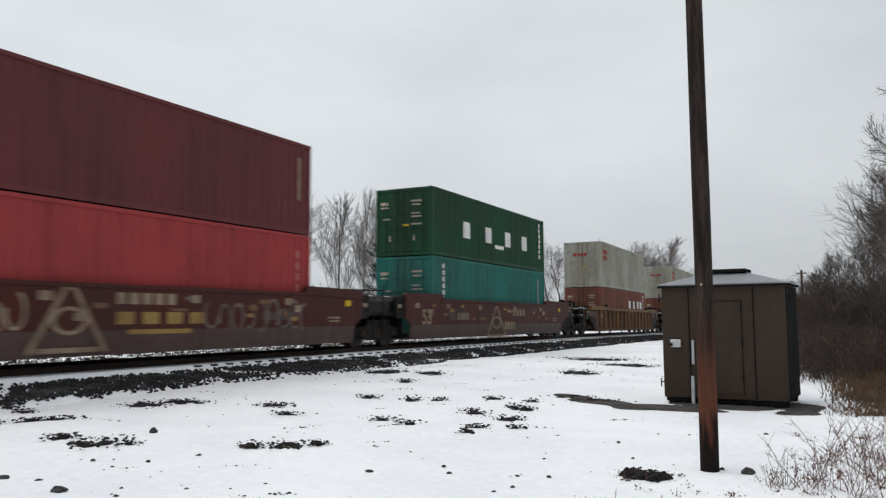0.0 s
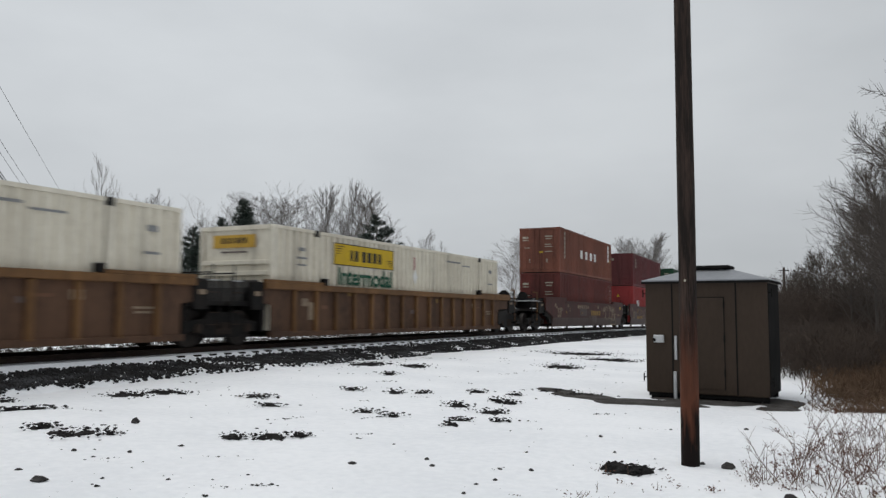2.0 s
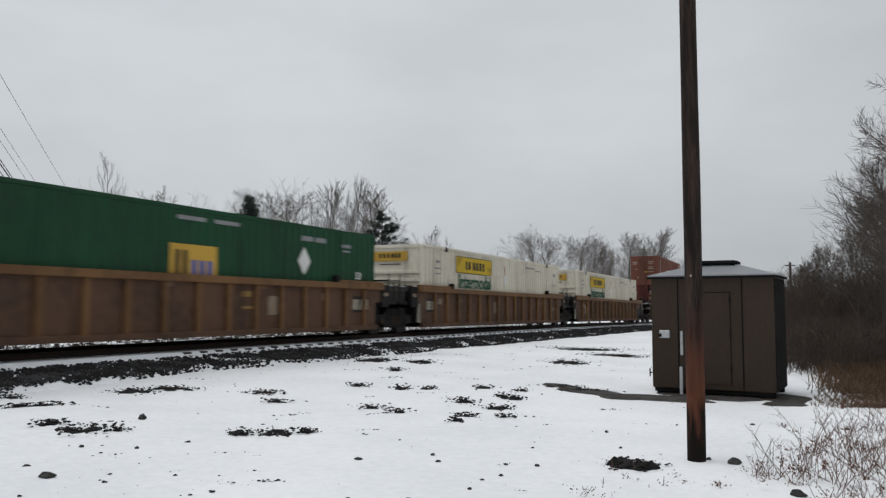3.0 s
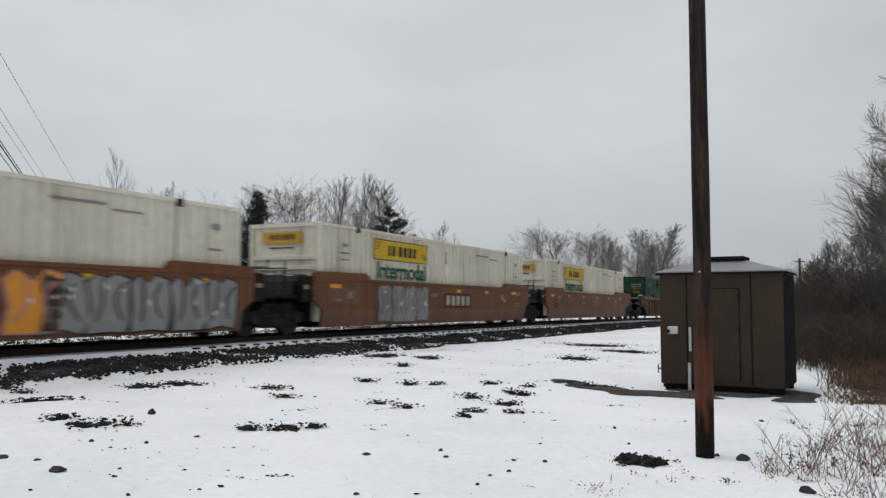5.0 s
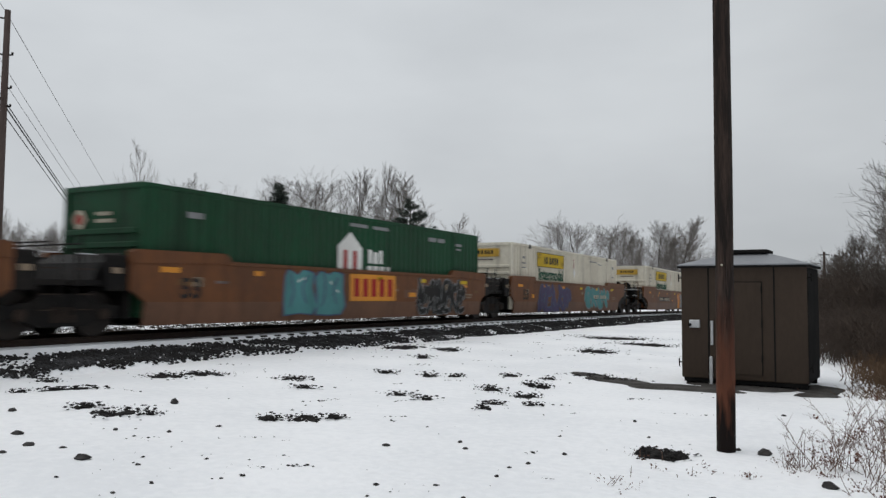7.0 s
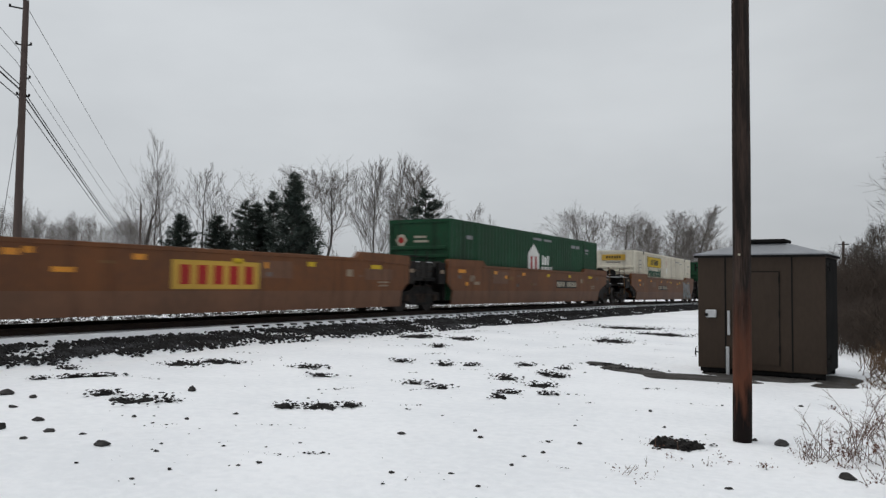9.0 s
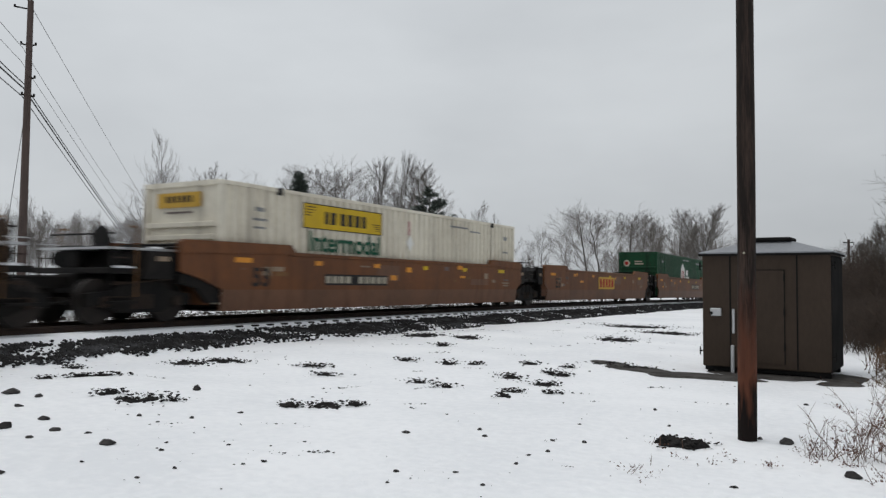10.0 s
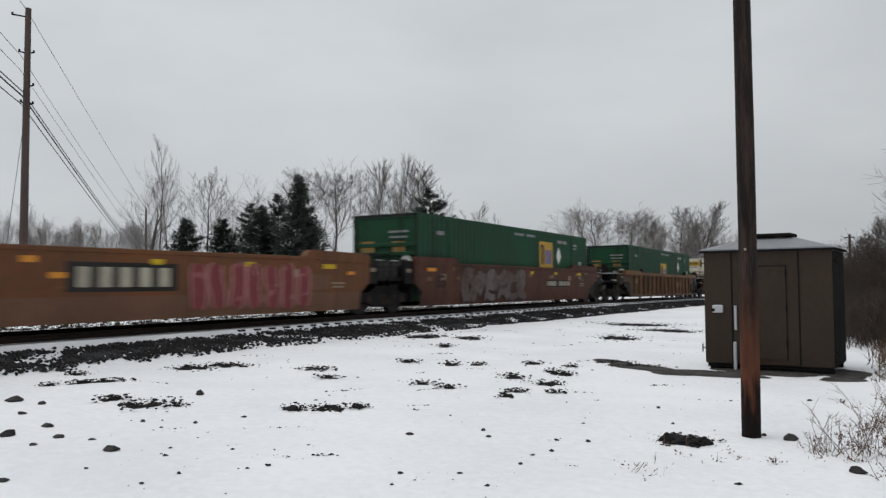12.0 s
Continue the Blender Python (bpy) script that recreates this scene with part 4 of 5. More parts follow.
def train():
    whites, greens = white_container(), {k: green_container(k) for k in ("house", "low", "high")}
    used = set()

    def take(proto):
        if proto.name in used:
            return copy_thing(proto, Matrix())
        used.add(proto.name)
        return proto

    T, Y = M_YELLOW, M_RED
    # style, centre at start, front coupled, rear coupled, load, marks
    cars = [
        ("ribbed", 77.9, True, True, "grey", []),
        ("ribbed", 54.3, True, True, "grey", []),
        ("wine", 31.43, True, False, "ugreen", [("digits", -6.9, .95, 1, .75, "53", S_CREAM), ("bars", -3.9, 1.02, 1.1, .28, 4, S_CREAM), ("triangle", -.6, .78, 2.0, 1.25), ("bars", 2.0, 1.2, 1.6, .3, 4, S_CREAM), ("bars", .9, .62, 1.3, .34, 4, S_CREAM)]),
        ("wine", 11.84, False, False, "maroon", [("digits", -7.0, .92, 1, .72, "53", S_CREAM), ("scrawl", -5.0, 1.25, 2.2, .5, S_OCHRE, 6), ("bars", -4.7, .78, 2.2, .22, 7, S_OCHRE), ("triangle", -1.78, .92, 1.7, 1.28), ("bars", .1, 1.36, 1.7, .24, 5, S_CREAM), ("bars", .55, .95, 2.7, .26, 4, S_OCHRE), ("bars", .5, .66, 2.7, .10, 1, S_OCHRE), ("scrawl", 3.8, 1.0, 4.0, .9, S_GREYCHALK, 9), ("scrawl", -3.5, 1.0, 1.6, 1.0, S_CREAM, 4)]),
        ("wine", -7.57, False, True, "rust", [("digits", -6.9, .95, 1, .7, "53", S_CREAM), ("triangle", 5.6, .75, 1.6, 1.1), ("bars", -2.0, 1.35, 2.6, .2, 6, S_CREAM), ("bars", .9, 1.0, 2.4, .3, 5, S_OCHRE), ("scrawl", 4.6, 1.0, 3.4, 1.05, S_CREAM, 6), ("scrawl", 3.6, 1.3, 2.6, .4, S_CREAM, 6), ("bars", .2, .6, 2.0, .45, 3, S_GREYCHALK)]),
        ("ribbed", -31.46, True, False, "white", [("bars", -6.2, .9, .7, .5, 1, S_CREAM)]),
        ("ribbed", -50.93, False, False, "white", [("plate", -7.3, 1.0, .85, .5), ("bars", -1.1, .95, .6, .5, 1, S_CREAM)]),
        ("ribbed", -70.36, False, True, "low", [("plate", 7.2, 1.0, .85, .5), ("bars", 2.9, .95, .6, .5, 1, S_CREAM)]),
        ("smooth", -93.76, True, False, "white", [("digits", -6.8, .98, 1, .62, "53", M_BLACK)]),
        ("smooth", -113.19, False, False, "white", [("spray", -3.3, .90, 3.4, 1.25, S_SILVER, S_GREYCHALK, 4, "blocks"), ("logo", .85, 1.03, 2.4, .55, CAR_WINE, S_BONE)]),
        ("smooth", -132.63, False, True, "white", [("plate", -2.9, .97, 3.4, .30), ("spray", 2.5, .9, 1.3, 1.2, M_ORANGE, S_PINK, 1, "blocks"), ("spray", 5.2, .86, 5.4, 1.25, S_SILVER, M_BLACK, 5, "blocks")]),
        ("smooth", -156.19, True, False, "white", [("digits", -6.8, .98, 1, .62, "53", M_BLACK), ("spray", -3.1, .85, 4.4, 1.5, S_VIOLET, S_BLUEGREY, 5), ("spray", 3.7, .93, 4.2, 1.2, S_TEAL, S_SILVER, 4), ("plate", 4.2, .98, 2.4, .30)]),
        ("smooth", -175.66, False, False, "house", [("digits", -6.8, .98, 1, .62, "53", M_BLACK), ("spray", -2.3, .95, 2.7, 1.25, S_TEAL, S_BLUEGREY, 2, "blocks"), ("logo", .55, 1.12, 2.5, .8, M_ORANGE, M_RED), ("spray", 4.95, .88, 3.4, 1.4, M_BLACK, S_SILVER, 6)]),
        ("smooth", -195.06, False, True, "white", [("spray", 6.1, .88, 2.7, 1.35, S_SILVER, S_TEALDARK, 4), ("plate", -1.5, 1.0, 2.4, .30)]),
        ("smooth", -218.49, True, False, "house", [("plate", 3.2, 1.02, 2.6, .36)]),
        ("smooth", -237.91, False, False, None, [("logo", .29, 1.06, 2.68, .64, M_PANEL, M_RED), ("digits", -6.8, .98, 1, .62, "53", M_BLACK)]),
        ("smooth", -257.32, False, True, "white", [("plate", -2.85, .97, 3.0, .30), ("digits", -6.8, .98, 1, .62, "53", M_BLACK)]),
        ("ribbed", -280.69, True, True, "low", [("logo", 4.1, .95, 1.9, .5, CAR_RIB, S_CREAM)]),
        ("rusty", -304.20, True, False, "high", [("spray", -2.5, .9, 5.6, 1.3, S_GREYCHALK, M_BLACK, 6), ("plate", 3.9, .95, 2.8, .30), ("digits", -6.8, .98, 1, .6, "53", M_BLACK)]),
        ("smooth", -323.61, False, False, None, [("logo", .13, 1.08, 2.6, .58, M_BLACK, S_BONE), ("spray", 3.75, .88, 4.1, 1.2, S_PINKDARK, S_PINK, 7, "columns")]),
    ]
    sea = {
        "grey": (C_RUST, "brown-red corrugated steel sea container with white bars", 2.591, "blocks", C_GREY, "warm grey corrugated steel sea container with red bars", 2.896, "red_words"),
        "ugreen": (C_TEAL, "teal corrugated steel sea container", 2.896, "left_column", C_UGREEN, "bottle-green corrugated steel sea container with white blocks", 2.591, "blocks"),
        "maroon": (C_RED, "bright red corrugated steel sea container", 2.896, "trio", C_MAROON, "dark maroon corrugated steel sea container", 2.591, "three"),
        "rust": (C_DULLRED, "dull red corrugated steel sea container in the well", 2.896, "strip", C_RUST, "faded brown-red corrugated steel sea container with white blocks", 2.591, "wide_blocks"),
    }
    boxes_made = {}
    for style, at, fc, rc, load, marks in cars:
        car = well_car(style, fc, rc)
        car_marks(car, style, marks)
        TRAIN.append((car, at, 0))
        if load == "white":
            TRAIN.append((take(whites), at, .364))
        elif load in greens:
            TRAIN.append((take(greens[load]), at, .364))
        elif load:
            lc, ll, lh, lm, uc, ul, uh, um = sea[load]
            if load not in boxes_made:
                boxes_made[load] = (sea_container(lc, ll, lh, lm), sea_container(uc, ul, uh, um))
            low, top = (take(b) for b in boxes_made[load])
            TRAIN.append((low, at, .372)), TRAIN.append((top, at, .372 + lh + .02))


# ---------- hut and near pole ----------
def hut():
    c = tagged(new("equipment_hut"), "dark brown steel trackside equipment hut on short legs", "hut")
    c.matrix_basis = pose(-2.046, 14.627, 0, 0, 0, -3.3)
    W, D, z0, z1 = 1.058, 1.43, .115, 2.125
    body = part("body", boxes((-W, W, 0, D, z0, z1)), HUT, c, bevel=.015)
    for a in (-.57, .535):
        part("seam", boxes((a - .012, a + .012, -.010, .0, z0 + .02, z1 - .03)), HUT_DARK, body)
    d = part("door", boxes((-.30, .325, -.016, 0, z0 + .11, 1.835)), HUT, body)
    part("door_gap", boxes((-.312, .339, -.017, -.001, 1.835, 1.85), (.325, .339, -.017, -.001, z0 + .10, 1.835), (-.312, -.30, -.017, -.001, z0 + .10, 1.835)), HUT_DARK, body)
    for z in (.45, 1.05, 1.65):
        part("hinge", tubes(((.332, -.022, z), (.332, -.022, z + .12), .014)), HUT_DARK, d)
    part("handle", boxes((-.24, -.20, -.05, -.016, .95, 1.1)), GALV, d)
    bm = bmesh.new()
    o, apex = .05, .235
    corners = [(-W - o, -o), (W + o, -o), (W + o, D + o), (-W - o, D + o)]
    top = [(-.40, D / 2 - .22), (.40, D / 2 - .22), (.40, D / 2 + .22), (-.40, D / 2 + .22)]
    lo = [bm.verts.new((*p, z1 - .005)) for p in corners]
    mid = [bm.verts.new((*p, z1 + .035)) for p in corners]
    hi = [bm.verts.new((*p, z1 + apex)) for p in top]
    bm.faces.new(lo[::-1]), bm.faces.new(hi)
    for i in range(4):
        j = (i + 1) % 4
        bm.faces.new((lo[i], lo[j], mid[j], mid[i])), bm.faces.new((mid[i], mid[j], hi[j], hi[i]))
    part("roof", bm, HUT_ROOF, c)
    part("eaves_strip", boxes((-W - .055, W + .055, -.06, -.05, z1 - .03, z1 + .012), (W + .05, W + .06, -.05, D + .05, z1 - .03, z1 + .012)), HUT_DARK, c)
    part("roof_vent", boxes((-.37, .37, D / 2 - .30, D / 2 + .30, z1 + apex + .012, z1 + apex + .078)), HUT_DARK, c, bevel=.02)
    part("vent_neck", boxes((-.22, .22, D / 2 - .22, D / 2 + .22, z1 + apex - .02, z1 + apex + .03)), HUT_DARK, c)
    # near-black sheet over the right wall: its shade put into the colour
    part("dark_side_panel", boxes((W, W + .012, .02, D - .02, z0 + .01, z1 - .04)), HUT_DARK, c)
    bx = part("junction_box", boxes((-.905, -.72, -.07, 0, 1.02, 1.16)), GALV, c, "pale galvanised junction box", bevel=.012)
    part("box_knob", tubes(((-.885, -.10, 1.07), (-.885, -.07, 1.07), .03)), HUT_DARK, bx)
    part("conduit", tubes(((-.51, -.035, .72), (-.51, -.035, 1.15), .026)), GALV, c)
    part("conduit", boxes((-.555, -.50, -.07, -.012, .0, .51)), GALV, c, bevel=.01)
    for sx in (-W - .03, W + .03):
        for z in (.38, 1.92):
            part("lifting_ring", tubes(((sx - .03, .06, z), (sx + .03, .06, z), .012), ((sx + (.03 if sx > 0 else -.03), .06, z - .07), (sx + (.03 if sx > 0 else -.03), .06, z + .07), .012), n=6), HUT_DARK, c)
    for x in (-.94, -.66, -.2, .3, .55, .84, .98):
        for y in (.12, D - .12):
            part("leg", boxes((x - .05, x + .05, y - .05, y + .05, -.06, z0)), HUT_DARK, c)
    for y in (.05, D - .12):
        part("base_beam", boxes((-W + .03, W - .03, y, y + .07, z0 - .07, z0)), HUT_DARK, c)


def near_pole():
    c = tagged(new("timber_pole"), "stained round timber pole, reddish low down, in snow", "utility pole")
    c.matrix_basis = pose(-1.380, 8.62, -.05, 0, .17, 0)
    bm = bmesh.new()
    rings = []
    for k in range(37):
        z = k * .25
        r = .096 - .0016 * z
        ring = []
        for i in range(20):
            a = i * math.tau / 20
            rr = r * (1 + .035 * noise.noise((math.cos(a) * 2, math.sin(a) * 2, z * .8)))
            ring.append(bm.verts.new((rr * math.cos(a) + .003 * math.sin(z * .9), rr * math.sin(a), z)))
        rings.append(ring)
    for a, b in zip(rings, rings[1:]):
        for i in range(20):
            bm.faces.new((a[i], a[(i + 1) % 20], b[(i + 1) % 20], b[i]))
    bm.faces.new(rings[-1])
    for f in bm.faces:
        f.smooth = True
    shaft = part("shaft", bm, POLE_WOOD, c)
    part("tag", tubes(((-.008, -.105, 1.97), (-.008, -.085, 1.97), .012)), S_BONE, shaft, "small pale round tag")
    rng = random.Random(3)
    for k in range(7):
        z, a = rng.uniform(1.1, 2.5), rng.uniform(-2.4, -.8)
        x, y = .092 * math.cos(a), .092 * math.sin(a)
        part("splinter", boxes((x - .006, x + .006, y - .012, y + .003, z, z + rng.uniform(.05, .14))), POLE_WOOD, shaft)


# ---------- stones, clods and thawed patches on the snow ----------
def litter():
    rng = np.random.default_rng(9)
    # thawed soil breaking through the snow: x, y, half breadth across the view, half depth along it
    near_patches = ((-10.29, 9.18, .31, .3), (-10.04, 9.75, .39, .3), (-8.6, 10.38, .27, .17), (-7.86, 9.76, .2, .1), (-10.02, 7.18, .34, .07), (-10.37, 6.7, .12, .12), (-11.3, 7.76, .15, .25), (-8.64, 6.4, .19, .13), (-8.01, 6.45, .3, .22), (-7.71, 6.68, .09, .1), (-6.59, 7.56, .17, .15), (-6.18, 7.74, .21, .18), (-5.92, 7.99, .1, .1), (-1.91, 8.0, .27, .24))
    far_patches = ((-9.58, 17.65, .34, .5), (-9.17, 15.68, .23, .22), (-10.79, 17.46, .55, .7), (-7.24, 12.64, .17, .22), (-6.77, 12.83, .15, .14), (-6.1, 13.7, .16, .24), (-5.26, 13.6, .12, .2), (-5.21, 12.56, .12, .22), (-4.92, 12.46, .15, .2), (-5.59, 11.76, .2, .28), (-4.8, 11.34, .23, .22), (-4.83, 10.29, .17, .1), (-4.69, 9.69, .09, .17), (-4.29, 10.48, .12, .08), (-6.7, 20.87, .55, .9), (-8.01, 12.37, .2, .11), (-6.4, 10.26, .19, .13), (-5.83, 10.0, .14, .12), (-6.2, 24.5, .9, .5), (-8.0, 27.0, 1.2, .7), (-4.75, 14.65, .35, .2), (-4.2, 14.2, .4, .2))
    soil_v, soil_f, cs, ss = [], [], [], []
    for x, y, w, d in near_patches + far_patches:
        w, d = 1.05 * w, 1.08 * d
        far = math.hypot(x, y)
        cx, cy = x / far, y / far
        heap = .10 if (x, y) == (-1.91, 8.0) else .06
        step = .022 if far < 10 else .035
        nu, nv = int(2 * 1.7 * w / step) + 2, int(2 * 1.7 * d / step) + 2
        o, deep = len(soil_v), []
        for b in range(nv):
            for a in range(nu):
                p, q = -1.7 * w + a * step, -1.7 * d + b * step
                px, py = x + cy * p + cx * q, y - cx * p + cy * q
                f = .75 - (p / w) ** 2 - (q / d) ** 2 + 1.0 * noise.noise((px * 5, py * 5, 1)) + .8 * noise.noise((px * 13, py * 13, 2))
                deep.append(f)
                soil_v.append((px, py, ground_z(px, py) - .012 + heap * min(1.0, max(-.3, f)) * (.7 + .6 * noise.noise((px * 22, py * 22, 3)))))
        for b in range(nv - 1):
            for a in range(nu - 1):
                e = (b * nu + a, b * nu + a + 1, (b + 1) * nu + a + 1, (b + 1) * nu + a)
                if max(deep[t] for t in e) > .05:
                    soil_f.append(tuple(o + t for t in e))
        for k in range(int(30 + 130 * w * (3 if heap > .05 else 1))):
            p, q = rng.normal(0, .62) * w, rng.normal(0, .62) * d
            px, py = x + cy * p + cx * q, y - cx * p + cy * q
            cs.append((px, py, ground_z(px, py) + (.055 * rng.random() if heap > .05 else .006))), ss.append(.005 + .030 * rng.random() ** 2.4)
    tagged(soup("thawed_soil", soil_v, soil_f, GRIT), "ragged dark wet soil breaking through the snow", "soil", kind="stuff")
    for m in range(80):
        y = 5 + 24 * rng.random() ** 1.2
        x = -11.3 + 9.5 * rng.random()
        if x > -2.6 and y > 12:
            continue
        a, w, d = rng.normal(.7, .35), rng.uniform(.12, .42), rng.uniform(.03, .10)
        for k in range(int(rng.integers(4, 15))):
            p, q = rng.normal(0, .5) * w, rng.normal(0, .5) * d
            px, py = x + math.cos(a) * p - math.sin(a) * q, y + math.sin(a) * p + math.cos(a) * q
            cs.append((px, py, ground_z(px, py) + .003)), ss.append(.005 + .022 * rng.random() ** 2.8)
    for k in range(520):
        y = 4 + 26 * rng.random() ** 1.5
        x = -11.5 + 11 * rng.random()
        if x > -.9 and y > 11 or noise.noise((x * .5, y * .5, 4)) < -.05:
            continue
        cs.append((x, y, ground_z(x, y) + .002)), ss.append(.005 + .03 * rng.random() ** 3.6)
    # clods past the track, also darkening the shaded strip seen under the cars
    for k in range(5200):
        y = 4 + 60 * rng.random()
        x = -17.2 - 10 * rng.random() ** 1.6
        cs.append((x, y, ground_z(x, y) + .01)), ss.append(.03 + .12 * rng.random() ** 2)
    v, f = stones(rng, cs, ss, .5)
    tagged(soup("clods", v, f, GRIT), "scattered dark wet clods and cinders in the snow", "debris", kind="stuff")
    boulders = ((-9.61, 5.76, .16, .6), (-8.76, 5.34, .08, .6), (-9.11, 5.8, .07, .6), (-7.9, 5.11, .09, .6), (-7.37, 4.88, .09, .4), (-7.82, 4.63, .12, .7), (-7.21, 4.51, .06, .5), (-7.0, 4.99, .055, .5), (-6.39, 4.76, .10, .6), (-8.08, 7.35, .085, 1.1), (-7.34, 5.87, .045, .8))
    cobbles = ((-6.84, 6.17, .04, .9), (-6.68, 6.75, .05, .5), (-5.23, 4.54, .03, .8), (-5.24, 4.18, .035, .6), (-6.2, 3.63, .07, .5), (-4.47, 6.91, .07, .45), (-3.93, 7.53, .045, .7), (-3.73, 7.26, .045, .6), (-2.76, 7.56, .042, .7), (-2.9, 6.95, .035, .9), (-2.92, 6.29, .03, .8), (-2.87, 5.56, .036, .7), (-2.64, 9.74, .035, .9), (-2.25, 8.88, .032, .8), (-1.0, 8.6, .115, .6), (-.36, 7.35, .10, .8), (-1.28, 8.75, .05, .8), (-1.08, 11.3, .055, .6))
    for k, (x, y, s, sq) in enumerate(boulders + cobbles):
        v, f = stones(np.random.default_rng(30 + k), [(0, 0, 0)], [s * .78], sq)
        ob = soup("stone", v, f, STONE)
        bm = bmesh.new()
        bm.from_mesh(ob.data)
        bmesh.ops.bevel(bm, geom=bm.edges[:], offset=s * .05, segments=1, affect="EDGES")
        bm.to_mesh(ob.data), bm.free()
        ob.matrix_basis = pose(x, y, ground_z(x, y) + s * sq * .10)
        tagged(ob, "dark angular stone lying in the snow", "stone", "loose stones")
    # thawed gravel beside the hut; the fifth patch paints shadow, the sixth darkens underneath
    for name, x, y, a, b, rz in (("gravel_patch", -3.05, 13.92, 1.15, .40, 1), ("gravel_patch", -4.15, 14.15, .75, .36, -24), ("gravel_patch", -4.85, 14.75, .6, .22, -38), ("gravel_patch", -.82, 14.1, .36, .2, 4), ("gravel_patch", -.80, 15.0, .42, .8, 0), ("gravel_patch", -2.05, 15.1, 1.2, .95, 0)):
        bm = bmesh.new()
        cx = bm.verts.new((0, 0, .022))
        ring = []
        for i in range(40):
            t = i * math.tau / 40
            r = 1 + .25 * noise.noise((math.cos(t) * 1.7 + x, math.sin(t) * 1.7, y)) + .10 * noise.noise((math.cos(t) * 6 + x, math.sin(t) * 6, y))
            ring.append(bm.verts.new((a * r * math.cos(t), b * r * math.sin(t), -.02)))
        midr = [bm.verts.new(v.co * .8 + Vector((0, 0, .031))) for v in ring]
        for i in range(40):
            j = (i + 1) % 40
            bm.faces.new((ring[i], ring[j], midr[j], midr[i])), bm.faces.new((midr[i], midr[j], cx))
        ob = part(name, bm, MUD)
        ob.matrix_basis = pose(x, y, ground_z(x, y) + .01, 0, 0, rz)
        tagged(ob, "thawed dark gravel and painted shadow in the snow", "gravel patch", kind="structure")


# ---------- trees ----------
class Skeleton:
    """Collects tapered limbs as thin tubes."""
    def __init__(self):
        self.v, self.f = [], []

    def limb(self, pts, r0, r1, n):
        rings = []
        for k, p in enumerate(pts):
            q = pts[min(k + 1, len(pts) - 1)] - pts[max(k - 1, 0)]
            d = q.normalized()
            u = d.orthogonal().normalized()
            w = d.cross(u)
            r = r0 + (r1 - r0) * k / (len(pts) - 1)
            o = len(self.v)
            for i in range(n):
                a = i * math.tau / n
                self.v.append(p + r * (math.cos(a) * u + math.sin(a) * w))
            rings.append(o)
        for a, b in zip(rings, rings[1:]):
            for i in range(n):
                j = (i + 1) % n
                self.f.append((a + i, a + j, b + j, b + i))


def grow(rng, sk, start, direction, length, radius, level, form):
    steps = (8, 5, 3, 2)[level]
    pts, p, d = [start], start.copy(), direction.normalized()
    wob = form["wobble"] * (.6 if level == 0 else 1)
    for k in range(steps):
        d = (d + Vector((rng.gauss(0, wob), rng.gauss(0, wob), rng.gauss(0, wob * .5) + (form["rise"] if level else .03)))).normalized()
        p = p + d * length / steps
        pts.append(p.copy())
    sk[0 if level == 0 else 1].limb(pts, radius, radius * (.2 if level == 0 else .4), (7, 4, 3, 3)[level])
    if level >= 3:
        return
    count = form["count"][level]
    for i in range(count):
        t = (i + rng.random()) / count
        t = form["clear"] + (1 - form["clear"]) * t ** .85 if level == 0 else .15 + .85 * t
        k = min(steps - 1, int(t * steps))
        q = pts[k].lerp(pts[k + 1], t * steps - k)
        axis = (pts[k + 1] - pts[k]).normalized()
        side = axis.orthogonal().normalized()
        side.rotate(Matrix.Rotation(rng.uniform(0, math.tau), 3, axis))
        sp = form["spread"] * rng.uniform(.75, 1.2)
        dd = (axis * (1 - sp * .5) + side * sp).normalized()
        if level == 0:
            k2 = (t - form["clear"]) / (1 - form["clear"])
            ln = length * form["reach"] * (1.08 - .84 * k2 ** 1.5)
        else:
            ln = length * rng.uniform(.32, .58) * (1.1 - .4 * t)
        grow(rng, sk, q, dd, ln * rng.uniform(.75, 1.15), max(.0058, radius * (.30 if level == 0 else .42) * (1.1 - .5 * t)), level + 1, form)


UPRIGHT = dict(wobble=.055, rise=.15, spread=.50, reach=.42, clear=.14, count=(26, 14, 10))
SPREADING = dict(wobble=.12, rise=.12, spread=.66, reach=.56, clear=.22, count=(13, 15, 11))
SLENDER = dict(wobble=.07, rise=.13, spread=.45, reach=.38, clear=.20, count=(16, 9, 7))


def bare_tree(seed, height, radius, form, label="bare leafless deciduous tree with fine grey twigs", twig=None):
    rng = random.Random(seed)
    sk = (Skeleton(), Skeleton())
    grow(rng, sk, Vector((0, 0, -.2)), Vector((rng.gauss(0, .04), rng.gauss(0, .04), 1)), height, radius, 0, form)
    k = height / max(v.z for v in sk[1].v)
    c = tagged(new("bare_tree"), label, "tree", "bare trees")
    soup("trunk", [v * k for v in sk[0].v], sk[0].f, BARK, c)
    soup("crown", [v * k for v in sk[1].v], sk[1].f, twig or HAZED_TWIG, c)
    return c


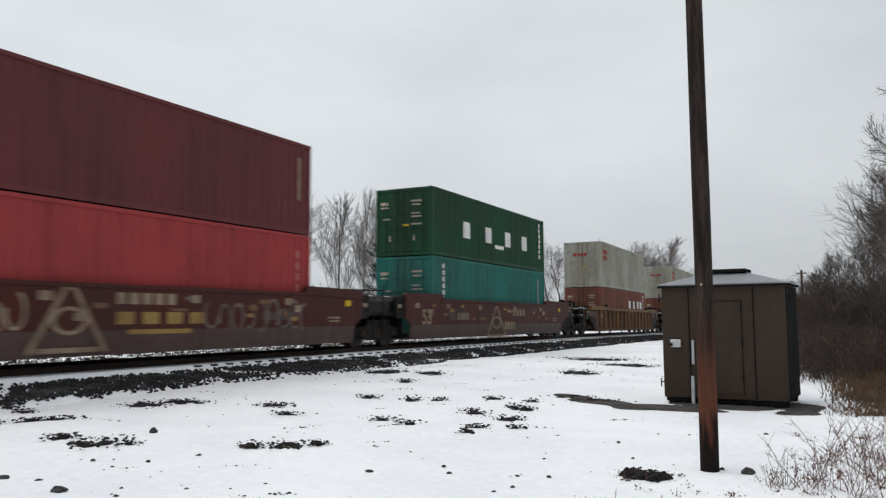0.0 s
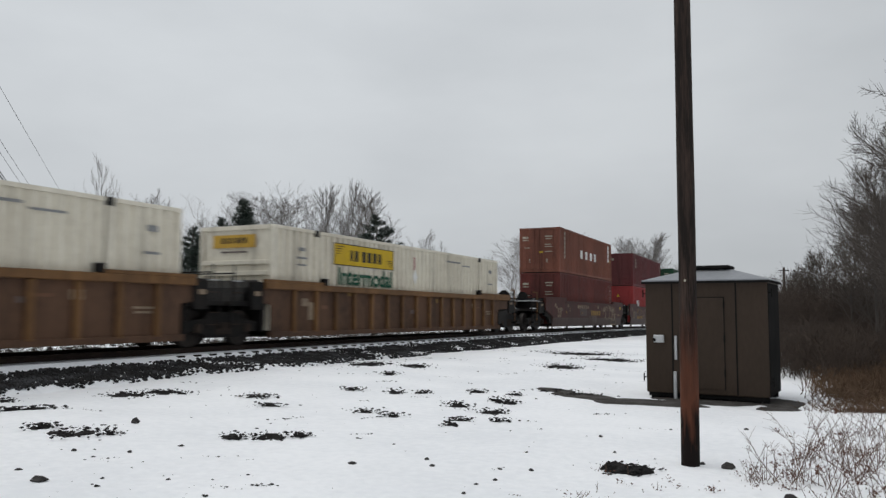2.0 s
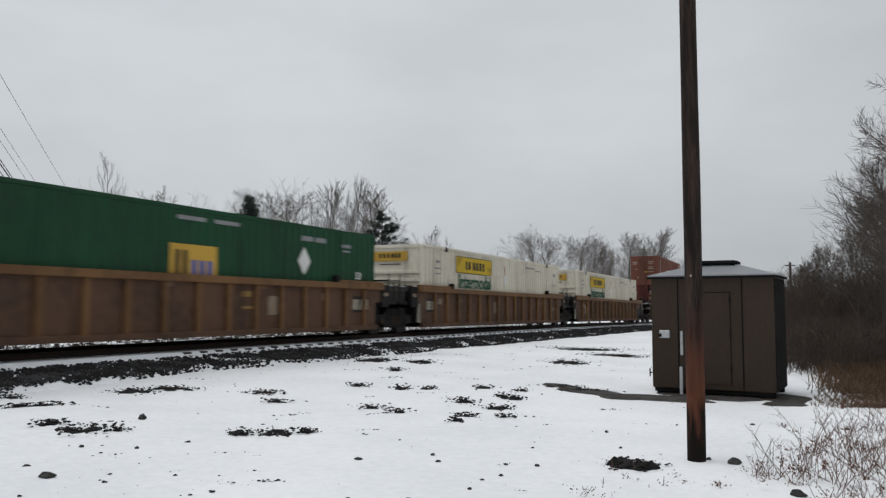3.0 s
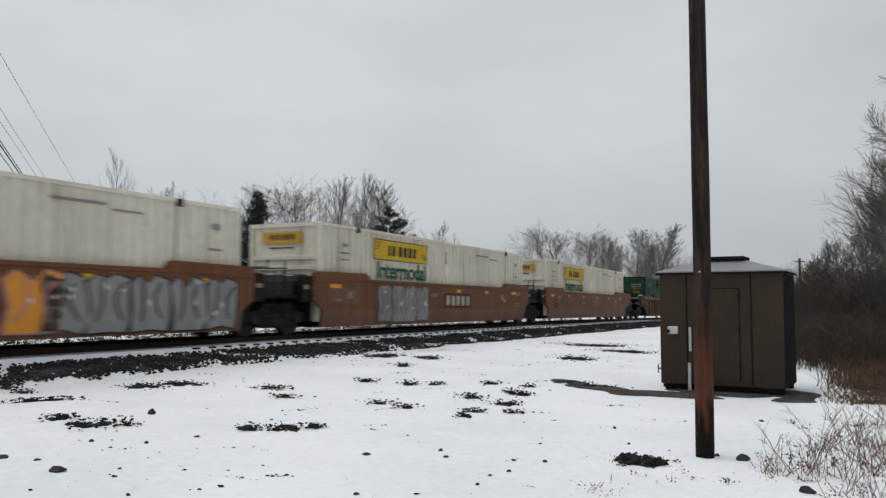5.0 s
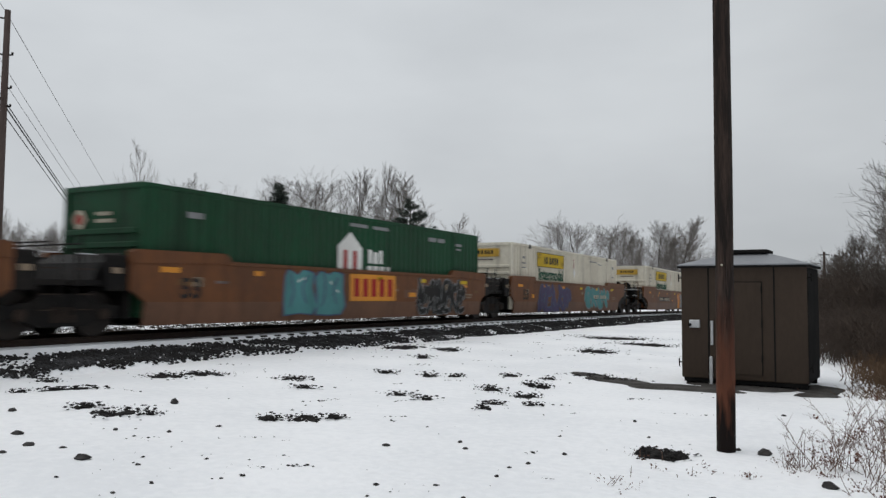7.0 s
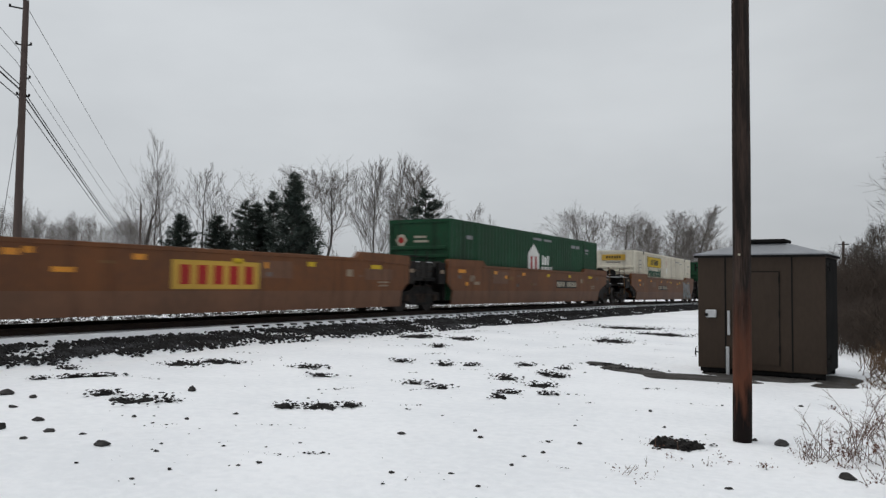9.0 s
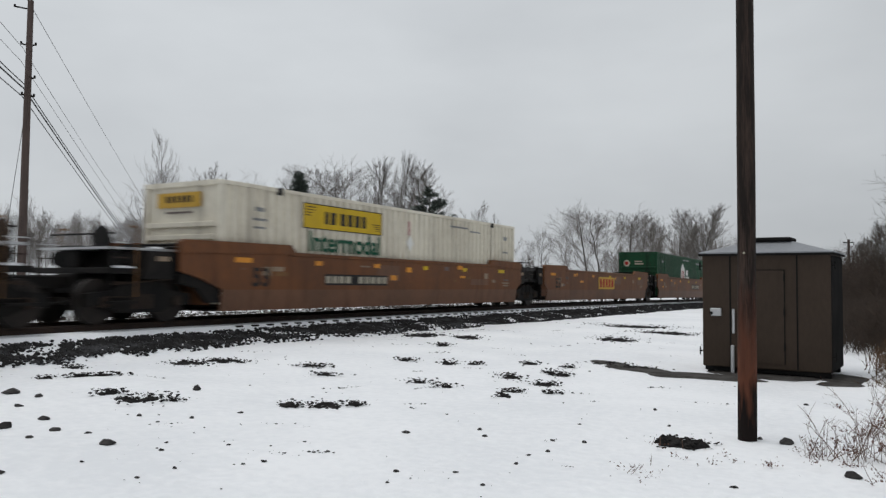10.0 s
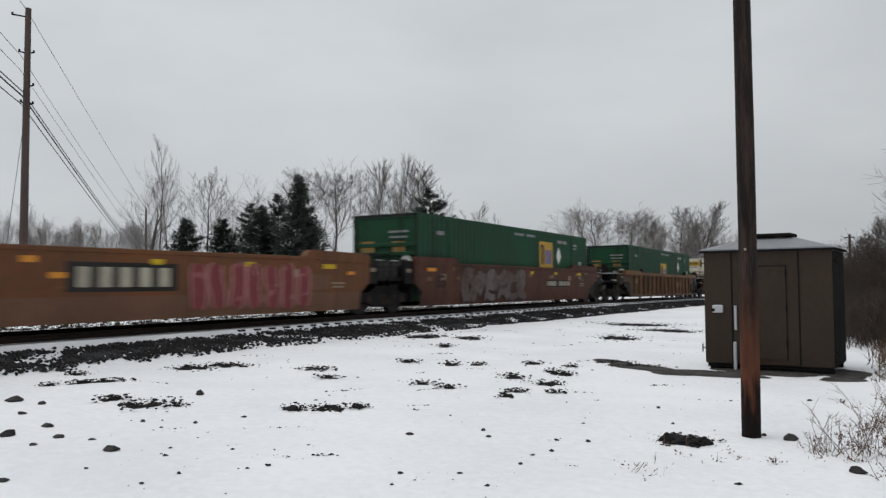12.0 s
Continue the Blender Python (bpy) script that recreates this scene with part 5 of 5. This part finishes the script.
def conifer(seed, height, outline, whorls, spread, bare, label):
    """A conifer of whorled boughs. outline(t): bough length at height share t; spread: height of a bough's fans; bare: share of the trunk below the boughs."""
    rng = random.Random(seed)
    sk = Skeleton()
    sk.limb([Vector((0, 0, -.2)), Vector((.05, 0, height * .5)), Vector((0, 0, height))], height * .016, .02, 7)
    v, f = [], []
    for w in range(whorls):
        tw = (w + .5) / whorls
        z0 = height * (bare + (.985 - bare) * tw)
        for n in range(rng.randint(5, 8)):
            r = outline(tw) * rng.uniform(.55, 1.12) + .12
            a = rng.uniform(0, math.tau)
            lift = .55 * tw - .12 + rng.uniform(-.12, .12)
            z = z0 + rng.uniform(-.5, .5) * height * .5 / whorls
            tip = Vector((math.cos(a), math.sin(a), 0))
            pts = [Vector((0, 0, z)) + tip * (r * q) + Vector((0, 0, r * (lift * q + (.22 - .2 * tw) * q * q - .14 * math.sin(q * 3)))) for q in (0, .35, .7, 1)]
            sk.limb(pts, .035, .008, 4)
            k = max(3, int(r / .11))
            for i in range(k):
                q = .18 + .82 * (i + rng.random()) / k
                j = min(2, int(q * 3))
                c0 = pts[j].lerp(pts[j + 1], q * 3 - j)
                for m in range(11):
                    o = len(v)
                    b = a + rng.gauss(0, .9)
                    d = Vector((math.cos(b), math.sin(b), rng.uniform(-.25, .75))).normalized()
                    s = Vector((-d.y, d.x, rng.uniform(-.8, .8))).normalized()
                    c = c0 + s * rng.gauss(0, .10) * (1 + r * .25 * (1.1 - q)) + Vector((0, 0, rng.gauss(0, spread)))
                    ln = rng.uniform(.12, .28)
                    v += [c - s * .05, c + s * .05, c + d * ln]
                    f.append((o, o + 1, o + 2))
    c = tagged(new("conifer"), label, "conifer", "conifers behind the track")
    soup("trunk", sk.v, sk.f, BARK, c)
    soup("crown", v, f, HAZED_NEEDLE, c)
    return c


def polar(bearing, dist):
    b = radians(bearing)
    return -math.sin(b) * dist, math.cos(b) * dist


def woods():
    up = [bare_tree(k, 10, .085, UPRIGHT) for k in (1, 2, 3)]
    wide = [bare_tree(k, 10, .105, SPREADING) for k in (11, 12, 13)]
    slim = [bare_tree(k, 10, .06, SLENDER) for k in (21, 22)]
    used = set()

    def put(proto, bearing, dist, elev, rz, breadth=0.0, lean=0.0):
        """Stands a tree so that it reaches the given angle over the eye; breadth: degrees across its crown."""
        x, y = polar(bearing, dist)
        z = ground_z(x, y)
        h = 1.6 + dist * math.tan(radians(elev)) - z
        k = wide_k = h / 9.6
        if breadth:
            reach = np.percentile([math.hypot(v.co.x, v.co.y) for v in proto.children[1].data.vertices], 88)
            wide_k = max(.28 * k, min(1.6 * k, dist * math.tan(radians(breadth / 2)) / reach))
        m = pose(x, y, z, 0, lean, 0) @ pose(0, 0, 0, 0, 0, rz) @ Matrix.Diagonal((wide_k, wide_k, k, 1))
        if proto.name in used:
            ob = copy_thing(proto, m)
        else:
            used.add(proto.name)
            ob = proto
        ob.matrix_basis = m
        return ob

    rng = random.Random(77)
    # kind, bearing, distance, height angle, breadth angle, lean: the row behind the track
    near_row = ((slim, 1, 49.8, 58, 9.8, 2.4, 5), (slim, 0, 50.4, 60, 7.8, 2.0, 2), (slim, 0, 47.2, 60, 8.2, 1.5, -2), (slim, 1, 46.05, 62, 7.2, 1.8, 0), (slim, 0, 44.8, 60, 6.4, 1.6, 0), (slim, 1, 45.4, 66, 6.3, 1.6, 0),
                (wide, 1, 39.1, 62, 9.0, 2.3, 2), (wide, 2, 40.2, 66, 8.9, 1.9, -3), (up, 1, 35.3, 64, 8.7, 2.1, -2), (up, 2, 33.5, 64, 9.2, 1.5, 0), (up, 0, 31.5, 64, 8.6, 1.9, 0), (slim, 1, 34.4, 70, 5.8, 1.6, 0))
    mid_row = ((slim, 0, 28.3, 72, 5.7, 2.2, 0), (slim, 1, 26.9, 74, 4.8, 1.8, 0), (slim, 0, 27.6, 76, 4.3, 1.6, 0), (slim, 1, 26.1, 78, 4.1, 1.4, 0), (slim, 0, 25.1, 80, 3.5, 1.2, 0), (slim, 1, 29.3, 76, 4.4, 1.4, 0), (slim, 0, 23.2, 90, 3.8, 1.2, 0), (slim, 1, 24.2, 86, 3.0, 1.2, 0))
    far_row = ((wide, 0, 19.7, 92, 5.7, 2.3, -5), (wide, 2, 18.8, 95, 5.3, 1.7, 0), (wide, 1, 17.5, 95, 5.7, 2.2, 3), (wide, 0, 16.3, 99, 4.6, 2.2, 6), (up, 2, 14.7, 110, 4.8, 1.5, 0), (up, 0, 13.6, 112, 5.2, 1.6, 0), (up, 1, 12.2, 112, 5.35, 2.1, 0), (up, 0, 11.1, 118, 4.2, 1.6, 0), (up, 1, 15.5, 120, 4.2, 1.5, 0), (up, 2, 10.0, 125, 3.4, 1.5, 0), (up, 1, 13.0, 130, 4.2, 1.6, 0), (up, 2, 9.0, 135, 3.1, 1.5, 0), (up, 0, 8.0, 140, 3.0, 1.5, 0))
    for kind, i, b, d, e, w, lean in near_row + mid_row + far_row:
        put(kind[i], b, d, e, rng.uniform(0, 360), w, lean)
    for b in np.arange(50.5, 64, .33):
        put(rng.choice(slim + up[:1] + wide[:1]), b + rng.uniform(-.3, .3), rng.uniform(110, 150), rng.uniform(3.2, 4.6) + (.9 if b > 59 else 0), rng.uniform(0, 360))
    for b in np.arange(7, 19, .42):
        put(rng.choice(slim + up[:1]), b + rng.uniform(-.2, .2), rng.uniform(135, 165), rng.uniform(1.9, 2.9), rng.uniform(0, 360))
    for b in np.arange(6, 51, 1.0):
        put(rng.choice(slim), b + rng.uniform(-.5, .5), rng.uniform(130, 180), rng.uniform(1.6, 2.7), rng.uniform(0, 360))
    snag = bare_tree(61, 10, .30, dict(SPREADING, wobble=.2, count=(7, 5, 4), reach=.45), "old broken tree with few bare limbs")
    put(snag, 51.3, 62, 5.5, 40, 2.0)
    sp = conifer(5, 10, lambda t: 2.7 * (1 - t) ** .85 + .08, 34, .13, .03, "dense dark green spruce")
    pine = conifer(6, 10, lambda t: 3.9 * (1 - t) ** .8 * (.8 + .2 * math.sin(t * 40)), 17, .08, .10, "open-layered dark green white pine")
    for proto, b, d, e, w in ((sp, 40.9, 52, 7.4, 3.7), (sp, 43.6, 54, 5.3, 3.9), (pine, 42.3, 56, 6.3, 3.2), (pine, 44.3, 58, 5.6, 2.8), (sp, 46.2, 56, 4.4, 3.2), (sp, 48.6, 56, 4.4, 3.4), (pine, 31.3, 52, 6.7, 4.4), (sp, 40.2, 58, 4.6, 2.4)):
        put(proto, b, d, e, rng.uniform(0, 360), w)


def thicket():
    """Dense brown brush on the far side of the line and along the clearing past the hut."""
    rng = random.Random(5)
    sk = Skeleton()

    def bush(x, y, h, stems):
        for k in range(stems):
            a, lean = rng.uniform(0, math.tau), rng.uniform(.05, .5)
            p = Vector((x + rng.gauss(0, .5), y + rng.gauss(0, .5), ground_z(x, y) - .1))
            d = Vector((math.cos(a) * lean, math.sin(a) * lean, 1)).normalized()
            L = h * rng.uniform(.55, 1.1)
            pts = [p, p + d * L * .5 + Vector((rng.gauss(0, .1), rng.gauss(0, .1), 0)), p + d * L + Vector((math.cos(a), math.sin(a), -.1)) * .12 * L]
            sk.limb(pts, .007 + .0016 * h, .003, 3)
            for j in range(5):
                t = rng.uniform(.3, .95)
                q = pts[0].lerp(pts[2], t)
                e = Vector((rng.gauss(0, .6), rng.gauss(0, .6), rng.uniform(.2, 1))).normalized()
                sk.limb([q, q + e * L * rng.uniform(.15, .38)], .007 + .001 * h, .003, 3)

    for k in range(520):
        d = rng.uniform(36, 92)
        b = rng.uniform(-9, 3.35)
        x, y = polar(b, d)
        bush(x, y, rng.uniform(2.0, 3.2) * (1 + .012 * (d - 36)), 15)
    for k in range(60):
        x, y = polar(rng.uniform(-6, 1.5), rng.uniform(20, 34))
        bush(x, y, rng.uniform(.7, 1.5), 9)
    for k in range(90):
        x, y = polar(rng.uniform(-1.0, 3.2), rng.uniform(20, 36))
        bush(x, y, rng.uniform(.7, 1.5), 18)
    for k in range(110):
        x, y = polar(rng.uniform(.3, 3.3), rng.uniform(38, 70))
        bush(x, y, rng.uniform(2.0, 3.2), 13)
    # low weeds added past the track to darken the gap under the cars
    for k in range(330):
        y = rng.uniform(8, 75)
        x = -19.6 - 5 * rng.random()
        bush(x, y, rng.uniform(.3, .6), 8)
    for k in range(240):
        b, d = rng.uniform(4, 62), rng.uniform(45, 110)
        x, y = polar(b, d)
        if x > -24 - .03 * y:
            continue
        bush(x, y, rng.uniform(1.2, 2.6), 9)
    tagged(soup("thicket", sk.v, sk.f, THICKET), "dense leafless brown brushwood", "brush", kind="stuff")


def right_trees():
    rng = random.Random(8)
    for k, (b, d, e) in enumerate(((-5.1, 24, 13.6), (-4.0, 29, 10.3), (-6.9, 21, 17), (-2.5, 31, 7.4), (-1.2, 36, 5.5), (.2, 44, 4.2), (1.3, 52, 3.4), (-5.4, 30, 11), (-2.8, 36, 8.2), (2.0, 62, 2.9))):
        x, y = polar(b, d)
        z = ground_z(x, y)
        c = bare_tree(200 + k, 1.6 + d * math.tan(radians(e)) - z, .05 + .004 * e, dict(UPRIGHT, spread=.62, rise=.09, reach=.52, clear=.12, wobble=.09), "bare leafless tree at the edge of the brush, in the darker unhazed twig colour", NEAR_TREE_TWIG)
        c.matrix_basis = pose(x, y, z, 0, 0, rng.uniform(0, 360))


def dry_grass():
    rng = random.Random(12)
    v, f = [], []
    for k in range(34000):
        b, d = rng.uniform(-8, 3.1), 14.0 + 25 * rng.random() ** 1.3
        x, y = polar(b, d)
        if rng.random() > smoothstep(-.75, .9, x + .02 * (y - 17)) or noise.noise((x * .5, y * .5, 9)) < -.22:
            continue
        z = ground_z(x, y)
        h, a, l = rng.uniform(.10, .40) * smoothstep(13.5, 20, d) + .06, rng.uniform(0, math.tau), rng.uniform(.1, .35)
        w = .007
        o = len(v)
        mx, my = x + math.cos(a) * l * .35, y + math.sin(a) * l * .35
        v += [(x - w, y, z - .03), (x + w, y, z - .03), (mx + w * .7, my, z + h * .65), (mx - w * .7, my, z + h * .65), (x + math.cos(a) * l, y + math.sin(a) * l, z + h)]
        f += [(o, o + 1, o + 2, o + 3), (o + 3, o + 2, o + 4)]
    tagged(soup("dry_grass", v, f, STRAW), "matted tan dead grass at the brush edge", "grass", kind="stuff")


def sapling(x, y, seed, h, stems):
    rng = random.Random(seed)
    c = tagged(new("shrub"), "low bare shrub of thin twigs with russet seed heads in snow", "shrub", "shrubs in the snow")
    c.matrix_basis = pose(x, y, ground_z(x, y) - .02)
    sk, leaf_v, leaf_f = Skeleton(), [], []
    for k in range(stems):
        a, lean = rng.uniform(0, math.tau), abs(rng.gauss(.62, .40))
        p = Vector((rng.gauss(0, .10), rng.gauss(0, .10), 0))
        d = Vector((math.cos(a) * lean, math.sin(a) * lean, 1)).normalized()
        L = h * rng.uniform(.35, 1.0)
        pts = [p]
        for i in range(4):
            d = (d + Vector((rng.gauss(0, .12), rng.gauss(0, .12), rng.gauss(0, .08)))).normalized()
            pts.append(pts[-1] + d * L / 4)
        sk.limb(pts, .0042, .0014, 4)
        for j in range(rng.randint(3, 6)):
            q = pts[rng.randint(1, 3)].lerp(pts[4], rng.random() * .7)
            e = (d * .6 + Vector((rng.gauss(0, .6), rng.gauss(0, .6), rng.uniform(-.1, .6)))).normalized()
            q2 = q + e * L * rng.uniform(.12, .35)
            sk.limb([q, (q + q2) / 2 + Vector((0, 0, .01)), q2], .0020, .0009, 3)
    clumps = [(rng.gauss(0, .25), rng.gauss(0, .25), rng.choice((.03, .03, .05, .22, .34)) * h) for _ in range(5)]
    for k in range(stems * 9):
        cx, cy, cz = rng.choice(clumps)
        r = abs(rng.gauss(0, .055))
        a = rng.uniform(0, math.tau)
        z0 = cz + abs(rng.gauss(0, .03))
        s = rng.uniform(.006, .017)
        o = len(leaf_v)
        q = Vector((cx + r * math.cos(a), cy + r * math.sin(a), z0))
        for i in range(4):
            leaf_v.append(q + Vector((rng.uniform(-s, s), rng.uniform(-s, s), rng.uniform(-s, s))))
        leaf_f += [(o, o + 1, o + 2), (o + 1, o + 2, o + 3)]
    soup("branching", sk.v, sk.f, SHRUB, c)
    soup("dead_leaves", leaf_v, leaf_f, RUSSET, c)
    return c


def shrubs():
    for k, (x, y, h, n) in enumerate(((-.62, 8.05, .42, 7), (-.36, 8.05, .58, 9), (-.08, 8.0, .55, 9), (.14, 8.45, .66, 10), (-.3, 9.5, .85, 6), (.08, 10.1, .62, 9), (.34, 9.4, .7, 8), (-.75, 8.1, .25, 5), (.45, 7.8, .55, 8), (.4, 11.6, .8, 8), (-1.95, 6.6, .16, 3), (.75, 9.0, .8, 8), (-.02, 7.4, .3, 6), (.2, 7.2, .4, 6), (.05, 9.0, .6, 7), (.62, 10.4, .75, 8), (-1.5, 7.4, .10, 3), (-2.02, 7.75, .14, 2))):
        sapling(x, y, 400 + k, h, round(n * 2.1))


# ---------- power line ----------
def power_line():
    p1, p2, p0 = Vector((-32.6, 19.8, 0)), Vector((-85.8, 68.8, 0)), Vector((6, -14, 0))
    dirn = (p2 - p1).normalized()
    side = Vector((-dirn.y, dirn.x, 0))
    for p, h in ((p1, 13.7), (p2, 11.7)):
        c = tagged(new("utility_pole"), "tall weathered timber utility pole carrying cables", "utility pole", "poles of the power line")
        g = ground_z(p.x, p.y)
        c.matrix_basis = pose(p.x, p.y, g, 0, .6 if p is p1 else 0, 0)
        bm = bmesh.new()
        add_tube(bm, (0, 0, -.3), (0, 0, h - g), .19, .12, 14)
        part("shaft", bm, POLE_GREY, c)
        for z, l in ((h - .55, .62), (h - 2.15, .32), (h - 2.15, -.25), (h - 3.6, -.25), (h - 4.35, .22), (h - 4.4, -.25)):
            a = side * l
            arm = part("bracket", tubes(((0, 0, z), (a.x, a.y, z + .06), .035)), BLACK, c)
            part("insulator", tubes(((a.x, a.y, z + .04), (a.x, a.y, z + .16), .045)), BLACK, arm)
        part("guy_wire", tubes(((0, 0, h - 4.4), (-1.0, -.55, 0), .012), n=5), WIRE, c)
    x, y = polar(2.82, 88)
    c = tagged(new("utility_pole"), "distant thin timber utility pole above the brush", "utility pole", "poles of the power line")
    c.matrix_basis = pose(x, y, ground_z(x, y))
    part("shaft", tubes(((0, 0, -.3), (0, 0, 6.1), .12)), POLE_GREY, c)
    part("bracket", tubes(((-.5, 0, 5.8), (.5, 0, 5.8), .05)), BLACK, c)
    for up0, up1, off, r, far in ((13.66, 11.6, 0, .013, .1), (11.64, 8.4, .2, .011, .49), (11.05, 6.4, .25, .011, .06), (10.05, 4.6, .1, .024, .25), (9.85, 4.2, .1, .034, .2), (9.5, 3.8, .15, .022, .13)):
        for a, b, sag in ((p1, p2, far), (p0, p1, .8)):
            pts = []
            for k in range(25):
                t = k / 24
                q = a.lerp(b, t) + side * off
                pts.append(Vector((q.x, q.y, (up0 + (up1 - up0) * t if a is p1 else up0) - sag * 4 * t * (1 - t))))
            sk = Skeleton()
            sk.limb(pts, r, r, 5)
            ob = soup("cable", sk.v, sk.f, WIRE)
            tagged(ob, "sagging black overhead cable of the power line", "cable", "cables")


# ---------- build ----------
ground()
TRACK = track()
hut()
near_pole()
train()
woods()
right_trees()
thicket()
dry_grass()
power_line()
litter()
shrubs()
ballast()


def ties(thing):
    bm = boxes((-1.47, 1.47, -.115, .115, -.36, -.138))
    bmesh.ops.bevel(bm, geom=bm.edges[:], offset=.012, segments=1, affect="EDGES")
    me = bpy.data.meshes.new("tie")
    bm.to_mesh(me)
    bm.free()
    me.materials.append(TIE)
    for k in range(150):
        ob = new("tie", me)
        ob.parent = thing
        ob.matrix_basis = on_line(2 + k * .52, -.05 if 2 + k * .52 < 13.5 + 1.5 * noise.noise((k * .7, 0, 0)) else .012 * noise.noise((k * 1.3, 5, 0)))


ties(TRACK)


def motions():
    """The whole train rolls away along the line at a steady speed."""
    for ob, at, up in TRAIN:
        walk(ob, [(t / 2, on_line(at + SPEED * t / 2 + (.86 if t > 2 else 0) + (.86 if t == 22 else 0), up)) for t in range(0, 25)])


motions()
